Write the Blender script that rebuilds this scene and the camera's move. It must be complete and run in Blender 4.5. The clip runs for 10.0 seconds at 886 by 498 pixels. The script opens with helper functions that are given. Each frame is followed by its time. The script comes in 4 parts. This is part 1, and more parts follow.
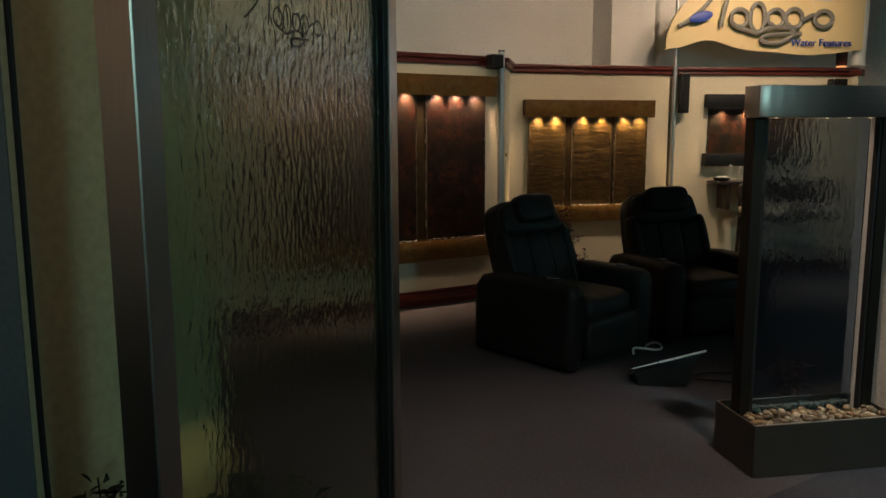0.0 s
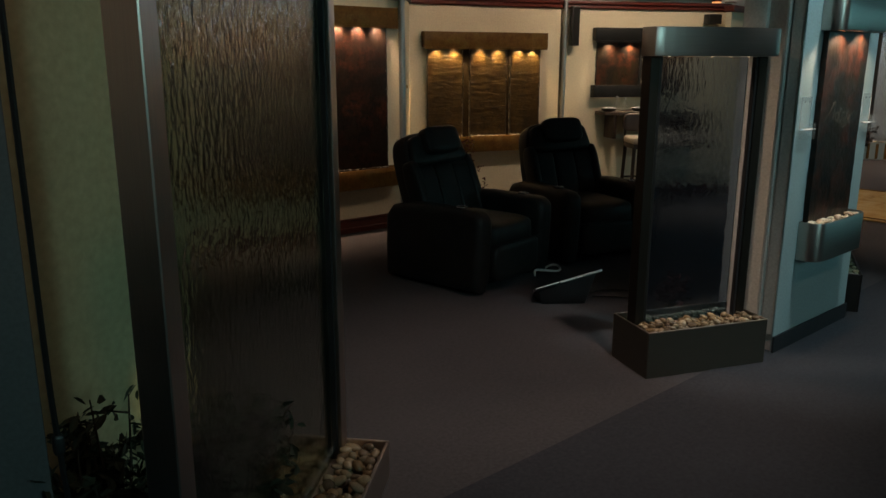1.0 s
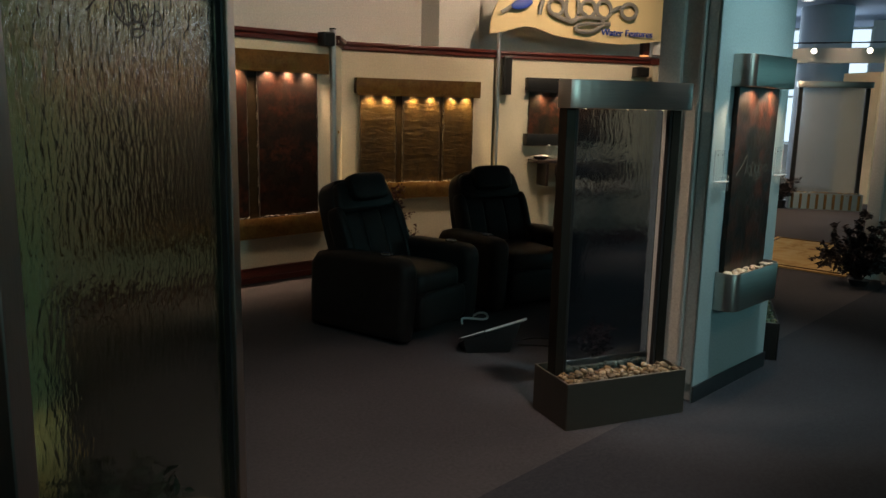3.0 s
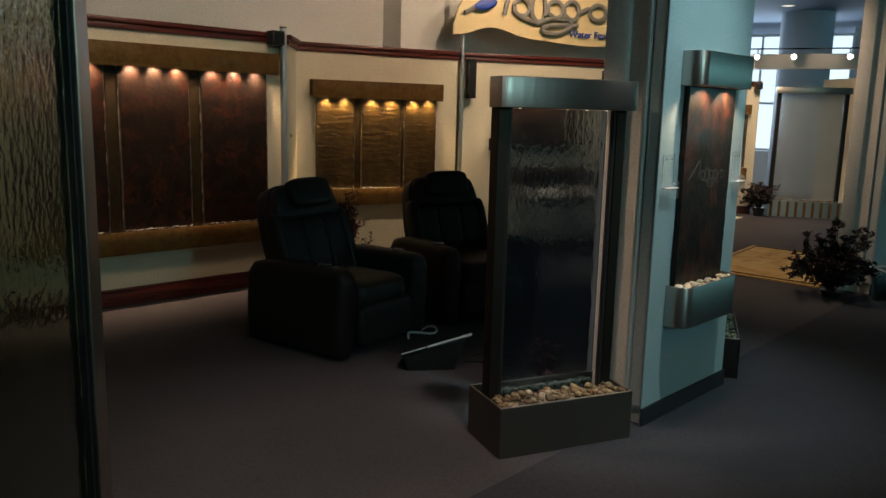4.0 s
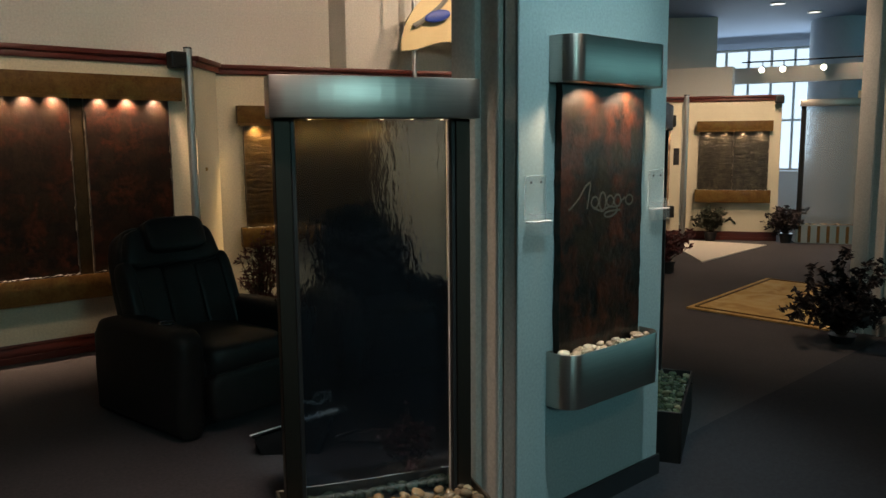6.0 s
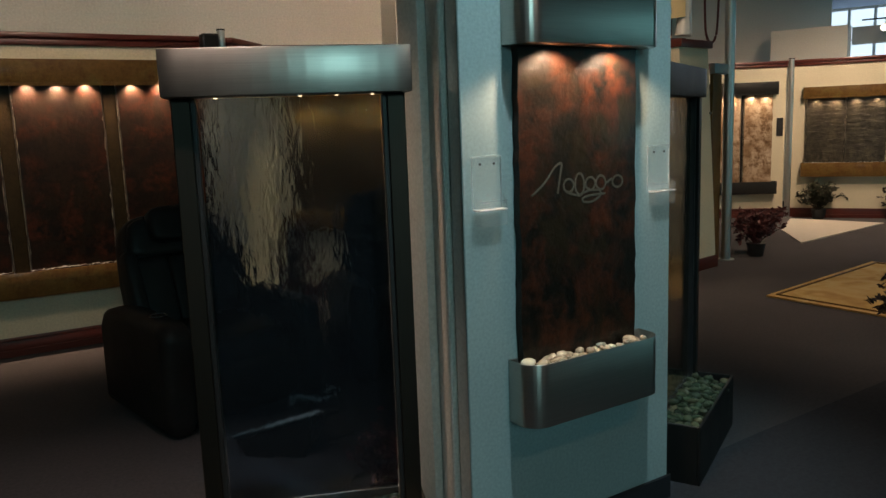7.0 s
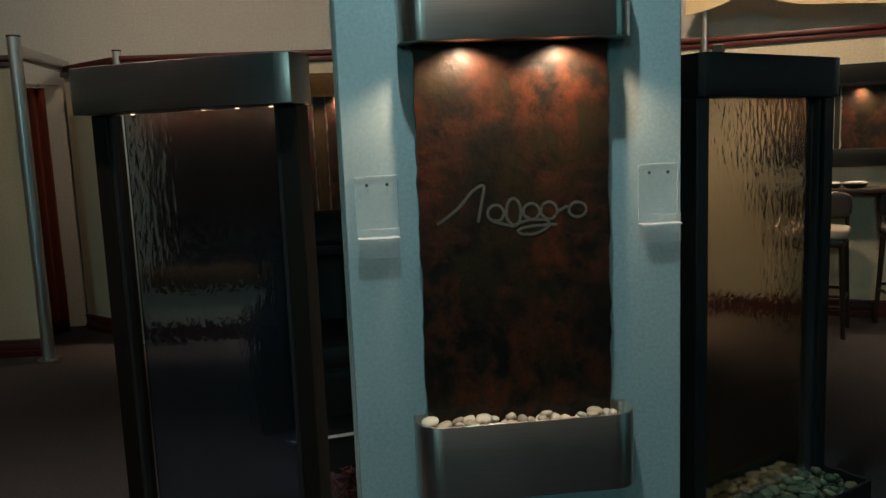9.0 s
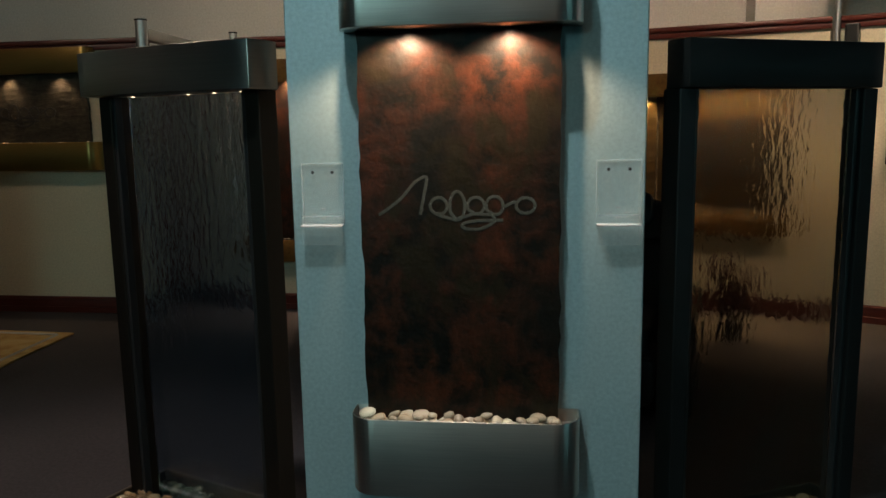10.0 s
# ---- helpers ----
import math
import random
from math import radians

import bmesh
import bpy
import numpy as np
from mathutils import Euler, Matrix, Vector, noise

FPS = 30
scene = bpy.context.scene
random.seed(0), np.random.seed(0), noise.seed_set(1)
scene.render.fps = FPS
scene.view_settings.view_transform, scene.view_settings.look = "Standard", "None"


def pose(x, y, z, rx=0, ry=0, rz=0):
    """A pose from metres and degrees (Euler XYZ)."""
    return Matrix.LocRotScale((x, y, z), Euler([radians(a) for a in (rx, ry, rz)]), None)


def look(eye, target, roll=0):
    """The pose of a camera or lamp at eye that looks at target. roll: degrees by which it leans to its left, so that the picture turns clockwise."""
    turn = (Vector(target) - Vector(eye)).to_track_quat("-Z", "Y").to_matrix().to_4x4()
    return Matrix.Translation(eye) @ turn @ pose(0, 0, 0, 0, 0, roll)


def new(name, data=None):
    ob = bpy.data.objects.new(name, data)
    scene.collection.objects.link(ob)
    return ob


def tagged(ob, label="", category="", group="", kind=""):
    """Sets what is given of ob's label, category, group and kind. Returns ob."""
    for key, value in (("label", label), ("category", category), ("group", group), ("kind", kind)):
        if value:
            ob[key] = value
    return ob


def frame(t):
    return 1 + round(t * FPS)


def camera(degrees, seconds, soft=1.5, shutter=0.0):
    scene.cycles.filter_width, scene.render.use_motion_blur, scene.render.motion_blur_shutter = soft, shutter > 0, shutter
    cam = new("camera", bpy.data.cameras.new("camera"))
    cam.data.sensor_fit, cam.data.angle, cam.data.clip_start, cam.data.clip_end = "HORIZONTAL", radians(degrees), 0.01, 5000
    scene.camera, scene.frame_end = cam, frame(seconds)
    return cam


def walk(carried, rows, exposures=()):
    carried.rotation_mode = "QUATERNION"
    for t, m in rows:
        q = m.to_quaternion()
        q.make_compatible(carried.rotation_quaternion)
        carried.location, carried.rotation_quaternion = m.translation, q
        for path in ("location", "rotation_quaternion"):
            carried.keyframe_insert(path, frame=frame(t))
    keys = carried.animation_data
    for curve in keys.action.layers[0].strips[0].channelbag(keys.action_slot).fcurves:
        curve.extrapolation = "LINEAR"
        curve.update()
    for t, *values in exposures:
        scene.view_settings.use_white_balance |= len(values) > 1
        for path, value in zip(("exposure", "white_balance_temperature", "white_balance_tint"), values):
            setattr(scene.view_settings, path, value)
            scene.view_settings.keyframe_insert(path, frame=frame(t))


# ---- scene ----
cam = camera(59.5, 10.0)
PATH = [
    (0, (0.117, 1.003, 1.54), (1.131, 2.701, 1.244), -0.2),
    (0.5, (-0.037, 0.981, 1.44), (1.283, 2.419, 1.003), 1.8),
    (1, (-0.151, 0.923, 1.581), (1.082, 2.425, 1.108), 0.1),
    (1.5, (-0.111, 0.795, 1.631), (1.039, 2.385, 1.243), 1.5),
    (2, (-0.137, 0.781, 1.65), (1.078, 2.337, 1.331), 1.4),
    (2.5, (-0.123, 0.791, 1.643), (1.116, 2.316, 1.27), 1.1),
    (3, (0.002, 0.886, 1.598), (1.355, 2.314, 1.236), 1.2),
    (3.2, (0.027, 0.934, 1.572), (1.434, 2.306, 1.197), 0.3),
    (4.3, (0.639, 0.893, 1.567), (2.0, 2.318, 1.224), 1.7),
    (4.5, (0.749, 0.902, 1.551), (2.124, 2.304, 1.172), 1.4),
    (5, (1.111, 0.973, 1.54), (2.508, 2.369, 1.225), 0.9),
    (5.2, (1.244, 0.98, 1.523), (2.657, 2.37, 1.26), -0.6),
    (6.3, (2.061, 0.919, 1.512), (3.28, 2.478, 1.23), -1.1),
    (6.5, (2.195, 0.909, 1.523), (3.395, 2.482, 1.229), -2.2),
    (7, (2.547, 0.89, 1.498), (3.567, 2.581, 1.183), -2.1),
    (7.5, (2.883, 0.857, 1.498), (3.732, 2.641, 1.188), -3.6),
    (8, (3.235, 0.884, 1.509), (3.971, 2.717, 1.197), -3.1),
    (8.5, (3.611, 0.78, 1.518), (3.966, 2.724, 1.207), -2.3),
    (9, (3.951, 0.803, 1.48), (4.09, 2.779, 1.208), -2.3),
    (9.5, (4.254, 0.872, 1.514), (4.217, 2.847, 1.199), -2.8),
    (10, (4.55, 0.874, 1.489), (4.261, 2.829, 1.178), -1.0),
]
walk(cam, [(t, look(eye, target, roll)) for t, eye, target, roll in PATH],
     [(0, 0.0), (0.5, -0.12), (1.0, -0.14), (2.0, 0.02), (7.0, 0.06), (8.5, -0.18), (9.5, -0.14), (10.0, -0.10)])


# ---- world and large lights ----
world = bpy.data.worlds.new("world")
scene.world = world
world.use_nodes = True
wn = world.node_tree
sky = wn.nodes.new("ShaderNodeTexSky")
sky.sky_type = "NISHITA"
sky.sun_disc = False
sky.sun_elevation, sky.sun_rotation = radians(35), radians(200)
wn.links.new(sky.outputs[0], wn.nodes["Background"].inputs[0])
wn.nodes["Background"].inputs[1].default_value = 0.08


def area_lamp(name, eye, target, sx, sy, watts, colour):
    d = bpy.data.lights.new(name, "AREA")
    d.shape, d.size, d.size_y, d.energy, d.color = "RECTANGLE", sx, sy, watts, colour
    o = new(name, d)
    o.matrix_world = look(eye, target)
    return o


def spot_lamp(name, eye, target, watts, colour, cone=70, blend=0.6, size=0.02):
    d = bpy.data.lights.new(name, "SPOT")
    d.energy, d.color, d.spot_size, d.spot_blend, d.shadow_soft_size = watts, colour, radians(cone), blend, size
    o = new(name, d)
    o.matrix_world = look(eye, target)
    return o


WARM = (1.0, 0.66, 0.38)
SOFT_WARM = (1.0, 0.74, 0.52)
COOL = (0.70, 0.87, 1.0)
TINTED = (0.47, 0.93, 0.93)
PALE_COOL = (0.70, 0.96, 1.0)
# added unseen teal source behind the walkway, and daylight from the hall's glazed end
area_lamp("added_glow_south", (1.75, -4.72, 3.18), (2.6, 3.0, 1.5), 0.7, 0.85, 52, TINTED)
area_lamp("daylight_east", (18.2, 9.4, 2.4), (10.0, 5.5, 0.6), 4.0, 2.4, 120, COOL)
# ceiling spots of the showroom, themselves unseen, and one added fill
spot_lamp("ceiling_spot_column", (4.02, 1.95, 3.7), (4.36, 2.9, 0.95), 190, PALE_COOL, 48, 0.8, 0.03)
# added fill lamp that warms the shadows on the column front
spot_lamp("warm_fill_front", (4.7, 0.2, 3.65), (4.2, 2.9, 0.9), 26, SOFT_WARM, 34, 0.8, 0.05)
spot_lamp("ceiling_spot_wall", (3.0, 4.6, 3.65), (3.0, 7.2, 2.6), 128, SOFT_WARM, 88, 0.9, 0.08)
spot_lamp("ceiling_spot_corner", (5.6, 4.9, 3.65), (6.4, 7.2, 2.1), 160, SOFT_WARM, 104, 0.9, 0.08)
spot_lamp("ceiling_spot_sign", (6.6, 4.9, 3.65), (7.4, 6.7, 2.6), 112, SOFT_WARM, 75, 0.7, 0.03)
spot_lamp("ceiling_spot_side", (2.3, 4.35, 3.65), (3.75, 3.15, 0.6), 130, SOFT_WARM, 32, 0.8, 0.05)
spot_lamp("ceiling_spot_rug", (7.5, 4.3, 3.65), (8.7, 4.3, 0.0), 170, SOFT_WARM, 84, 0.9, 0.06)
spot_lamp("ceiling_spot_far", (10.6, 5.2, 3.6), (11.6, 7.2, 0.8), 220, SOFT_WARM, 110, 0.8, 0.06)
spot_lamp("ceiling_spot_end", (11.6, 6.0, 3.6), (13.0, 7.3, 0.8), 200, SOFT_WARM, 100, 0.8, 0.06)
spot_lamp("ceiling_spot_gold", (13.9, 5.0, 3.6), (15.6, 6.0, 1.5), 120, WARM, 60, 0.7, 0.06)
spot_lamp("ceiling_spot_west", (0.2, 4.2, 3.6), (0.3, 6.7, 1.5), 45, SOFT_WARM, 110, 0.8, 0.06)
spot_lamp("ceiling_spot_wing", (0.15, 1.7, 3.65), (0.36, 2.95, 2.1), 32, SOFT_WARM, 50, 0.9, 0.06)
spot_lamp("plant_spot", (0.50, 2.97, 0.78), (0.76, 3.32, 0.42), 2.0, (1.0, 0.85, 0.45), 62, 0.7, 0.03)
spot_lamp("ceiling_spot_entry", (-4.4, 2.0, 3.65), (-5.9, 1.9, 2.7), 60, SOFT_WARM, 90, 0.7, 0.06)
spot_lamp("ceiling_spot_walkway", (2.75, 2.5, 3.65), (2.55, 3.35, 0.0), 215, (1.0, 0.80, 0.68), 54, 0.9, 0.08)




# ---- materials ----
def material(name):
    m = bpy.data.materials.new(name)
    m.use_nodes = True
    return m, m.node_tree, m.node_tree.nodes["Principled BSDF"]


def coords(nt, scale=(1, 1, 1), kind="Object"):
    tc = nt.nodes.new("ShaderNodeTexCoord")
    mp = nt.nodes.new("ShaderNodeMapping")
    mp.inputs["Scale"].default_value = scale
    nt.links.new(tc.outputs[kind], mp.inputs[0])
    return mp.outputs[0]


def noise_node(nt, vec, scale, detail=4, rough=0.55, distort=0.0):
    n = nt.nodes.new("ShaderNodeTexNoise")
    n.inputs["Scale"].default_value, n.inputs["Detail"].default_value = scale, detail
    n.inputs["Roughness"].default_value, n.inputs["Distortion"].default_value = rough, distort
    nt.links.new(vec, n.inputs["Vector"])
    return n.outputs["Fac"]


def ramp(nt, fac, stops):
    r = nt.nodes.new("ShaderNodeValToRGB")
    while len(r.color_ramp.elements) < len(stops):
        r.color_ramp.elements.new(0.5)
    for e, (p, c) in zip(r.color_ramp.elements, stops):
        e.position, e.color = p, (*c, 1) if len(c) == 3 else c
    nt.links.new(fac, r.inputs[0])
    return r.outputs[0]


def mix(nt, fac, a, b, how="MIX"):
    n = nt.nodes.new("ShaderNodeMix")
    n.data_type, n.blend_type = "RGBA", how
    for sock, v in ((n.inputs[0], fac), (n.inputs[6], a), (n.inputs[7], b)):
        if isinstance(v, (int, float)):
            sock.default_value = v
        elif isinstance(v, tuple):
            sock.default_value = (*v, 1)
        else:
            nt.links.new(v, sock)
    return n.outputs[2]


def bump(nt, bsdf, height, strength, dist=0.01):
    b = nt.nodes.new("ShaderNodeBump")
    b.inputs["Strength"].default_value, b.inputs["Distance"].default_value = strength, dist
    nt.links.new(height, b.inputs["Height"])
    nt.links.new(b.outputs[0], bsdf.inputs["Normal"])


def grainy(name, c1, c2, scale=6, rough=0.6, metal=0.0, fine=120, fine_strength=0.15, dist=0.003, stretch=(1, 1, 1), rough_var=0.1, spec=0.5):
    """A surface with large soft variation, fine grain and a little relief."""
    m, nt, b = material(name)
    v = coords(nt, stretch)
    big = noise_node(nt, v, scale, 5)
    small = noise_node(nt, v, fine, 3)
    col = ramp(nt, big, [(0.3, c1), (0.7, c2)])
    col = mix(nt, 0.25, col, ramp(nt, small, [(0.3, tuple(x * 0.6 for x in c1)), (0.7, tuple(min(1, x * 1.3) for x in c2))]))
    nt.links.new(col, b.inputs["Base Color"])
    rr = nt.nodes.new("ShaderNodeMapRange")
    rr.inputs["To Min"].default_value, rr.inputs["To Max"].default_value = max(0.02, rough - rough_var), min(1, rough + rough_var)
    nt.links.new(big, rr.inputs[0])
    nt.links.new(rr.outputs[0], b.inputs["Roughness"])
    b.inputs["Metallic"].default_value = metal
    b.inputs["Specular IOR Level"].default_value = spec
    bump(nt, b, small, fine_strength, dist)
    return m


def brushed(name, c, rough=0.3, axis=(2, 2, 160), metal=1.0, across=False):
    m, nt, b = material(name)
    v = coords(nt, axis)
    n = noise_node(nt, v, 3, 4)
    big = noise_node(nt, coords(nt), 4, 3)
    nt.links.new(mix(nt, n, tuple(x * 0.8 for x in c), tuple(min(1, x * 1.15) for x in c)), b.inputs["Base Color"])
    rr = nt.nodes.new("ShaderNodeMapRange")
    rr.inputs["To Min"].default_value, rr.inputs["To Max"].default_value = rough - 0.07, rough + 0.09
    nt.links.new(big, rr.inputs[0])
    nt.links.new(rr.outputs[0], b.inputs["Roughness"])
    b.inputs["Metallic"].default_value = metal
    if across:
        tan = nt.nodes.new("ShaderNodeTangent")
        tan.direction_type, tan.axis = "RADIAL", "Z"
        nt.links.new(tan.outputs[0], b.inputs["Tangent"])
        b.inputs["Anisotropic"].default_value = 0.6
        b.inputs["Anisotropic Rotation"].default_value = 0.25
    bump(nt, b, n, 0.06, 0.002)
    return m


def slate(name, dark, mid, rust, rust_amount=0.5, rough=0.3, ridges=0.0, spec=0.14, relief=0.6, blotch=None, coat=0.08):
    """Wet natural slate: dark ground, coloured blooms, chipped cleft relief."""
    m, nt, b = material(name)
    v = coords(nt)
    a = noise_node(nt, v, 3.2, 6, 0.62, 0.15)
    c = noise_node(nt, v, 13, 9, 0.66, 0.12)
    d = noise_node(nt, v, 46, 6, 0.62)
    base = ramp(nt, c, [(0.32, dark), (0.66, mid)])
    bloom = ramp(nt, a, [(0.5 - 0.16 * rust_amount, (0, 0, 0)), (0.66, (1, 1, 1))])
    patch = ramp(nt, c, [(0.42, (0, 0, 0)), (0.60, (1, 1, 1))])
    fac = mix(nt, 1.0, bloom, patch, "MULTIPLY")
    col = mix(nt, fac, base, rust)
    if blotch:
        e = noise_node(nt, coords(nt, (1, 1, 0.7)), 7, 7, 0.6, 0.5)
        col = mix(nt, ramp(nt, e, [(0.50, (0, 0, 0)), (0.60, (1, 1, 1))]), col, blotch)
    col = mix(nt, 0.35, col, ramp(nt, d, [(0.35, dark), (0.7, mid)]))
    nt.links.new(col, b.inputs["Base Color"])
    b.inputs["Roughness"].default_value = rough
    b.inputs["Coat Weight"].default_value = coat
    b.inputs["Specular IOR Level"].default_value = spec
    b.inputs["Coat Roughness"].default_value = 0.12
    vs = coords(nt, (2.2, 2.2, 9.0))
    r = noise_node(nt, vs, 2.2, 5, 0.55, 0.7)
    h = mix(nt, ridges, c, r) if ridges else c
    h = mix(nt, 0.10 if ridges or blotch else 0.35, h, d)
    bump(nt, b, h, relief, 0.030 if ridges else 0.014)
    return m


def glass(name, tint, rough=0.02, flow=0.25, ior=1.3, stretch=0.22, clear=1.0):
    """Sheet glass with water running down it: rivulets stretched along z."""
    m, nt, b = material(name)
    b.inputs["Base Color"].default_value = (*tint, 1)
    b.inputs["Transmission Weight"].default_value = clear
    b.inputs["Roughness"].default_value = rough
    b.inputs["IOR"].default_value = ior
    if flow:
        v = coords(nt, (1, 1, stretch))
        n1 = noise_node(nt, v, 30, 3, 0.5, 0.6)
        n2 = noise_node(nt, coords(nt, (1, 1, 0.45)), 80, 2, 0.5, 0.3)
        sep = nt.nodes.new("ShaderNodeSeparateXYZ")
        nt.links.new(coords(nt), sep.inputs[0])
        calm = nt.nodes.new("ShaderNodeMapRange")
        calm.inputs["From Min"].default_value, calm.inputs["From Max"].default_value = 0.7, 1.7
        calm.inputs["To Min"].default_value, calm.inputs["To Max"].default_value = 0.22, 1.0
        nt.links.new(sep.outputs[2], calm.inputs[0])
        splash = nt.nodes.new("ShaderNodeTexVoronoi")
        splash.inputs["Scale"].default_value = 42
        nt.links.new(coords(nt, (1, 1, 0.5)), splash.inputs["Vector"])
        h = mix(nt, 0.3, mix(nt, 0.35, n1, n2), splash.outputs["Distance"])
        bump(nt, b, mix(nt, 1.0, h, calm.outputs[0], "MULTIPLY"), flow, 0.02)
    return m


def clear_sheet(name, tint, veil, rough):
    """Thin clear plastic: mostly see-through, with a faint veil and a gloss."""
    m, nt, b = material(name)
    b.inputs["Base Color"].default_value = (*tint, 1)
    b.inputs["Roughness"].default_value = rough
    scuff = noise_node(nt, coords(nt), 60, 3)
    rr = nt.nodes.new("ShaderNodeMapRange")
    rr.inputs["To Min"].default_value, rr.inputs["To Max"].default_value = veil * 0.7, veil * 1.3
    nt.links.new(scuff, rr.inputs[0])
    nt.links.new(rr.outputs[0], b.inputs["Alpha"])
    return m


def emitter(name, colour, strength):
    m, nt, b = material(name)
    b.inputs["Base Color"].default_value = (*colour, 1)
    b.inputs["Emission Color"].default_value = (*colour, 1)
    b.inputs["Emission Strength"].default_value = strength
    return m


M = {}
M["cream"] = grainy("cream_wall_paint", (0.60, 0.54, 0.39), (0.68, 0.62, 0.46), 1.6, 0.75, fine=70, fine_strength=0.2)
M["cream_green"] = grainy("pale_green_cream_paint", (0.39, 0.315, 0.185), (0.46, 0.38, 0.23), 3.5, 0.75, fine=40, fine_strength=0.3)
M["white_wall"] = grainy("off_white_wall_paint", (0.62, 0.61, 0.57), (0.68, 0.67, 0.63), 1.2, 0.8, fine=60, fine_strength=0.15)
M["teal"] = grainy("pale_blue_grey_wall_paint", (0.30, 0.395, 0.405), (0.345, 0.445, 0.455), 2.2, 0.62, fine=90, fine_strength=0.07)
M["grey_dark"] = grainy("mid_grey_wall_paint", (0.10, 0.10, 0.10), (0.13, 0.13, 0.13), 2.2, 0.65, fine=90, fine_strength=0.22)
M["grey_blue"] = grainy("grey_blue_wall_paint", (0.50, 0.49, 0.48), (0.56, 0.55, 0.54), 2.2, 0.65, fine=90, fine_strength=0.2)
M["column_blue"] = grainy("pale_blue_grey_column_paint", (0.44, 0.50, 0.58), (0.50, 0.56, 0.64), 1.5, 0.6, fine=80, fine_strength=0.08)
M["white_trim"] = grainy("white_gloss_trim_paint", (0.66, 0.64, 0.60), (0.74, 0.72, 0.68), 5, 0.4, fine=80, fine_strength=0.08)
M["mahogany"] = grainy("mahogany_stained_wood", (0.062, 0.011, 0.008), (0.105, 0.020, 0.013), 7, 0.35, fine=60, fine_strength=0.1, stretch=(0.6, 6, 6))
M["dark_base"] = grainy("charcoal_vinyl_skirting", (0.014, 0.015, 0.018), (0.022, 0.024, 0.028), 8, 0.5)
M["ceiling"] = grainy("grey_blue_ceiling_paint", (0.17, 0.22, 0.31), (0.20, 0.25, 0.34), 1, 0.85)
M["black"] = grainy("black_powder_coat", (0.009, 0.009, 0.009), (0.015, 0.0145, 0.014), 8, 0.46, fine=300, fine_strength=0.15, spec=0.25)
M["black_plastic"] = grainy("black_plastic", (0.012, 0.012, 0.013), (0.02, 0.02, 0.021), 12, 0.45)
M["steel"] = brushed("brushed_stainless_steel", (0.48, 0.44, 0.40), 0.34, across=True)
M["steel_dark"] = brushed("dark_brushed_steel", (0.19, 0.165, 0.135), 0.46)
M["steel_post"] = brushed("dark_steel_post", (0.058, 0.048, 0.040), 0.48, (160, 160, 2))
M["steel_v"] = brushed("brushed_steel_upright", (0.52, 0.44, 0.38), 0.30, (160, 160, 2))
M["pipe"] = brushed("satin_aluminium_pole", (0.55, 0.56, 0.56), 0.38, (120, 120, 2))
M["bronze"] = slate("rustic_copper_cladding", (0.080, 0.040, 0.013), (0.180, 0.096, 0.027), (0.140, 0.110, 0.030), 0.6, 0.45)
M["bronze_dark"] = slate("darkened_copper_channel", (0.016, 0.010, 0.004), (0.032, 0.020, 0.007), (0.03, 0.022, 0.008), 0.6, 0.5)
M["stone_edge"] = grainy("pale_chipped_stone_edge", (0.035, 0.030, 0.024), (0.085, 0.072, 0.058), 30, 0.5)
M["brass"] = brushed("aged_brass", (0.42, 0.28, 0.09), 0.32)
M["slate_red"] = slate("red_multicolour_slate", (0.004, 0.0036, 0.003), (0.013, 0.011, 0.008), (0.098, 0.0245, 0.009), 0.75, 0.40, 0.0, 0.18, 0.42, (0.020, 0.014, 0.006), 0.22)
M["slate_plum"] = slate("plum_slate", (0.005, 0.0036, 0.003), (0.013, 0.0078, 0.0055), (0.068, 0.0175, 0.007), 0.65, 0.45, 0.0, 0.12, 0.5, (0.016, 0.010, 0.006), 0.15)
M["slate_gold"] = slate("ridged_golden_slate", (0.009, 0.006, 0.0025), (0.034, 0.021, 0.007), (0.068, 0.043, 0.013), 0.6, 0.28, 0.88, 0.5, 0.6)
M["slate_grey"] = slate("grey_green_slate", (0.016, 0.015, 0.012), (0.05, 0.046, 0.036), (0.10, 0.085, 0.06), 0.5, 0.32, 0.8, 0.3, 0.5)
M["slate_marble"] = slate("brown_veined_marble", (0.09, 0.05, 0.025), (0.30, 0.20, 0.12), (0.62, 0.50, 0.38), 0.8, 0.18)
M["glass_dark"] = glass("smoked_glass_with_water", (0.265, 0.34, 0.43), 0.06, 0.24, 1.40, 0.22, 0.988)
M["glass_bronze"] = glass("bronze_glass_with_water", (0.62, 0.56, 0.46), 0.09, 0.28, 1.25, 0.40)
M["glass_green"] = glass("green_glass_with_water", (0.45, 0.51, 0.41), 0.06, 0.32, 1.33, 0.66)
M["glass_clear"] = glass("frosted_water_glass", (0.42, 0.46, 0.48), 0.22, 0.35, 1.3, 0.5, 0.8)
M["acrylic"] = clear_sheet("clear_acrylic", (0.70, 0.76, 0.76), 0.045, 0.08)
M["acrylic_edge"] = clear_sheet("polished_acrylic_edge", (0.75, 0.8, 0.8), 0.25, 0.12)
M["acrylic_frost"] = clear_sheet("frosted_acrylic_edge", (0.82, 0.8, 0.82), 0.4, 0.3)
M["leather"] = grainy("black_leather", (0.0115, 0.0103, 0.0100), (0.0195, 0.0175, 0.0170), 9, 0.47, fine=260, fine_strength=0.35, dist=0.002, spec=0.24)
M["seam"] = grainy("black_thread", (0.006, 0.006, 0.006), (0.01, 0.01, 0.01), 30, 0.8)
M["chrome"] = brushed("chrome", (0.8, 0.8, 0.8), 0.14)
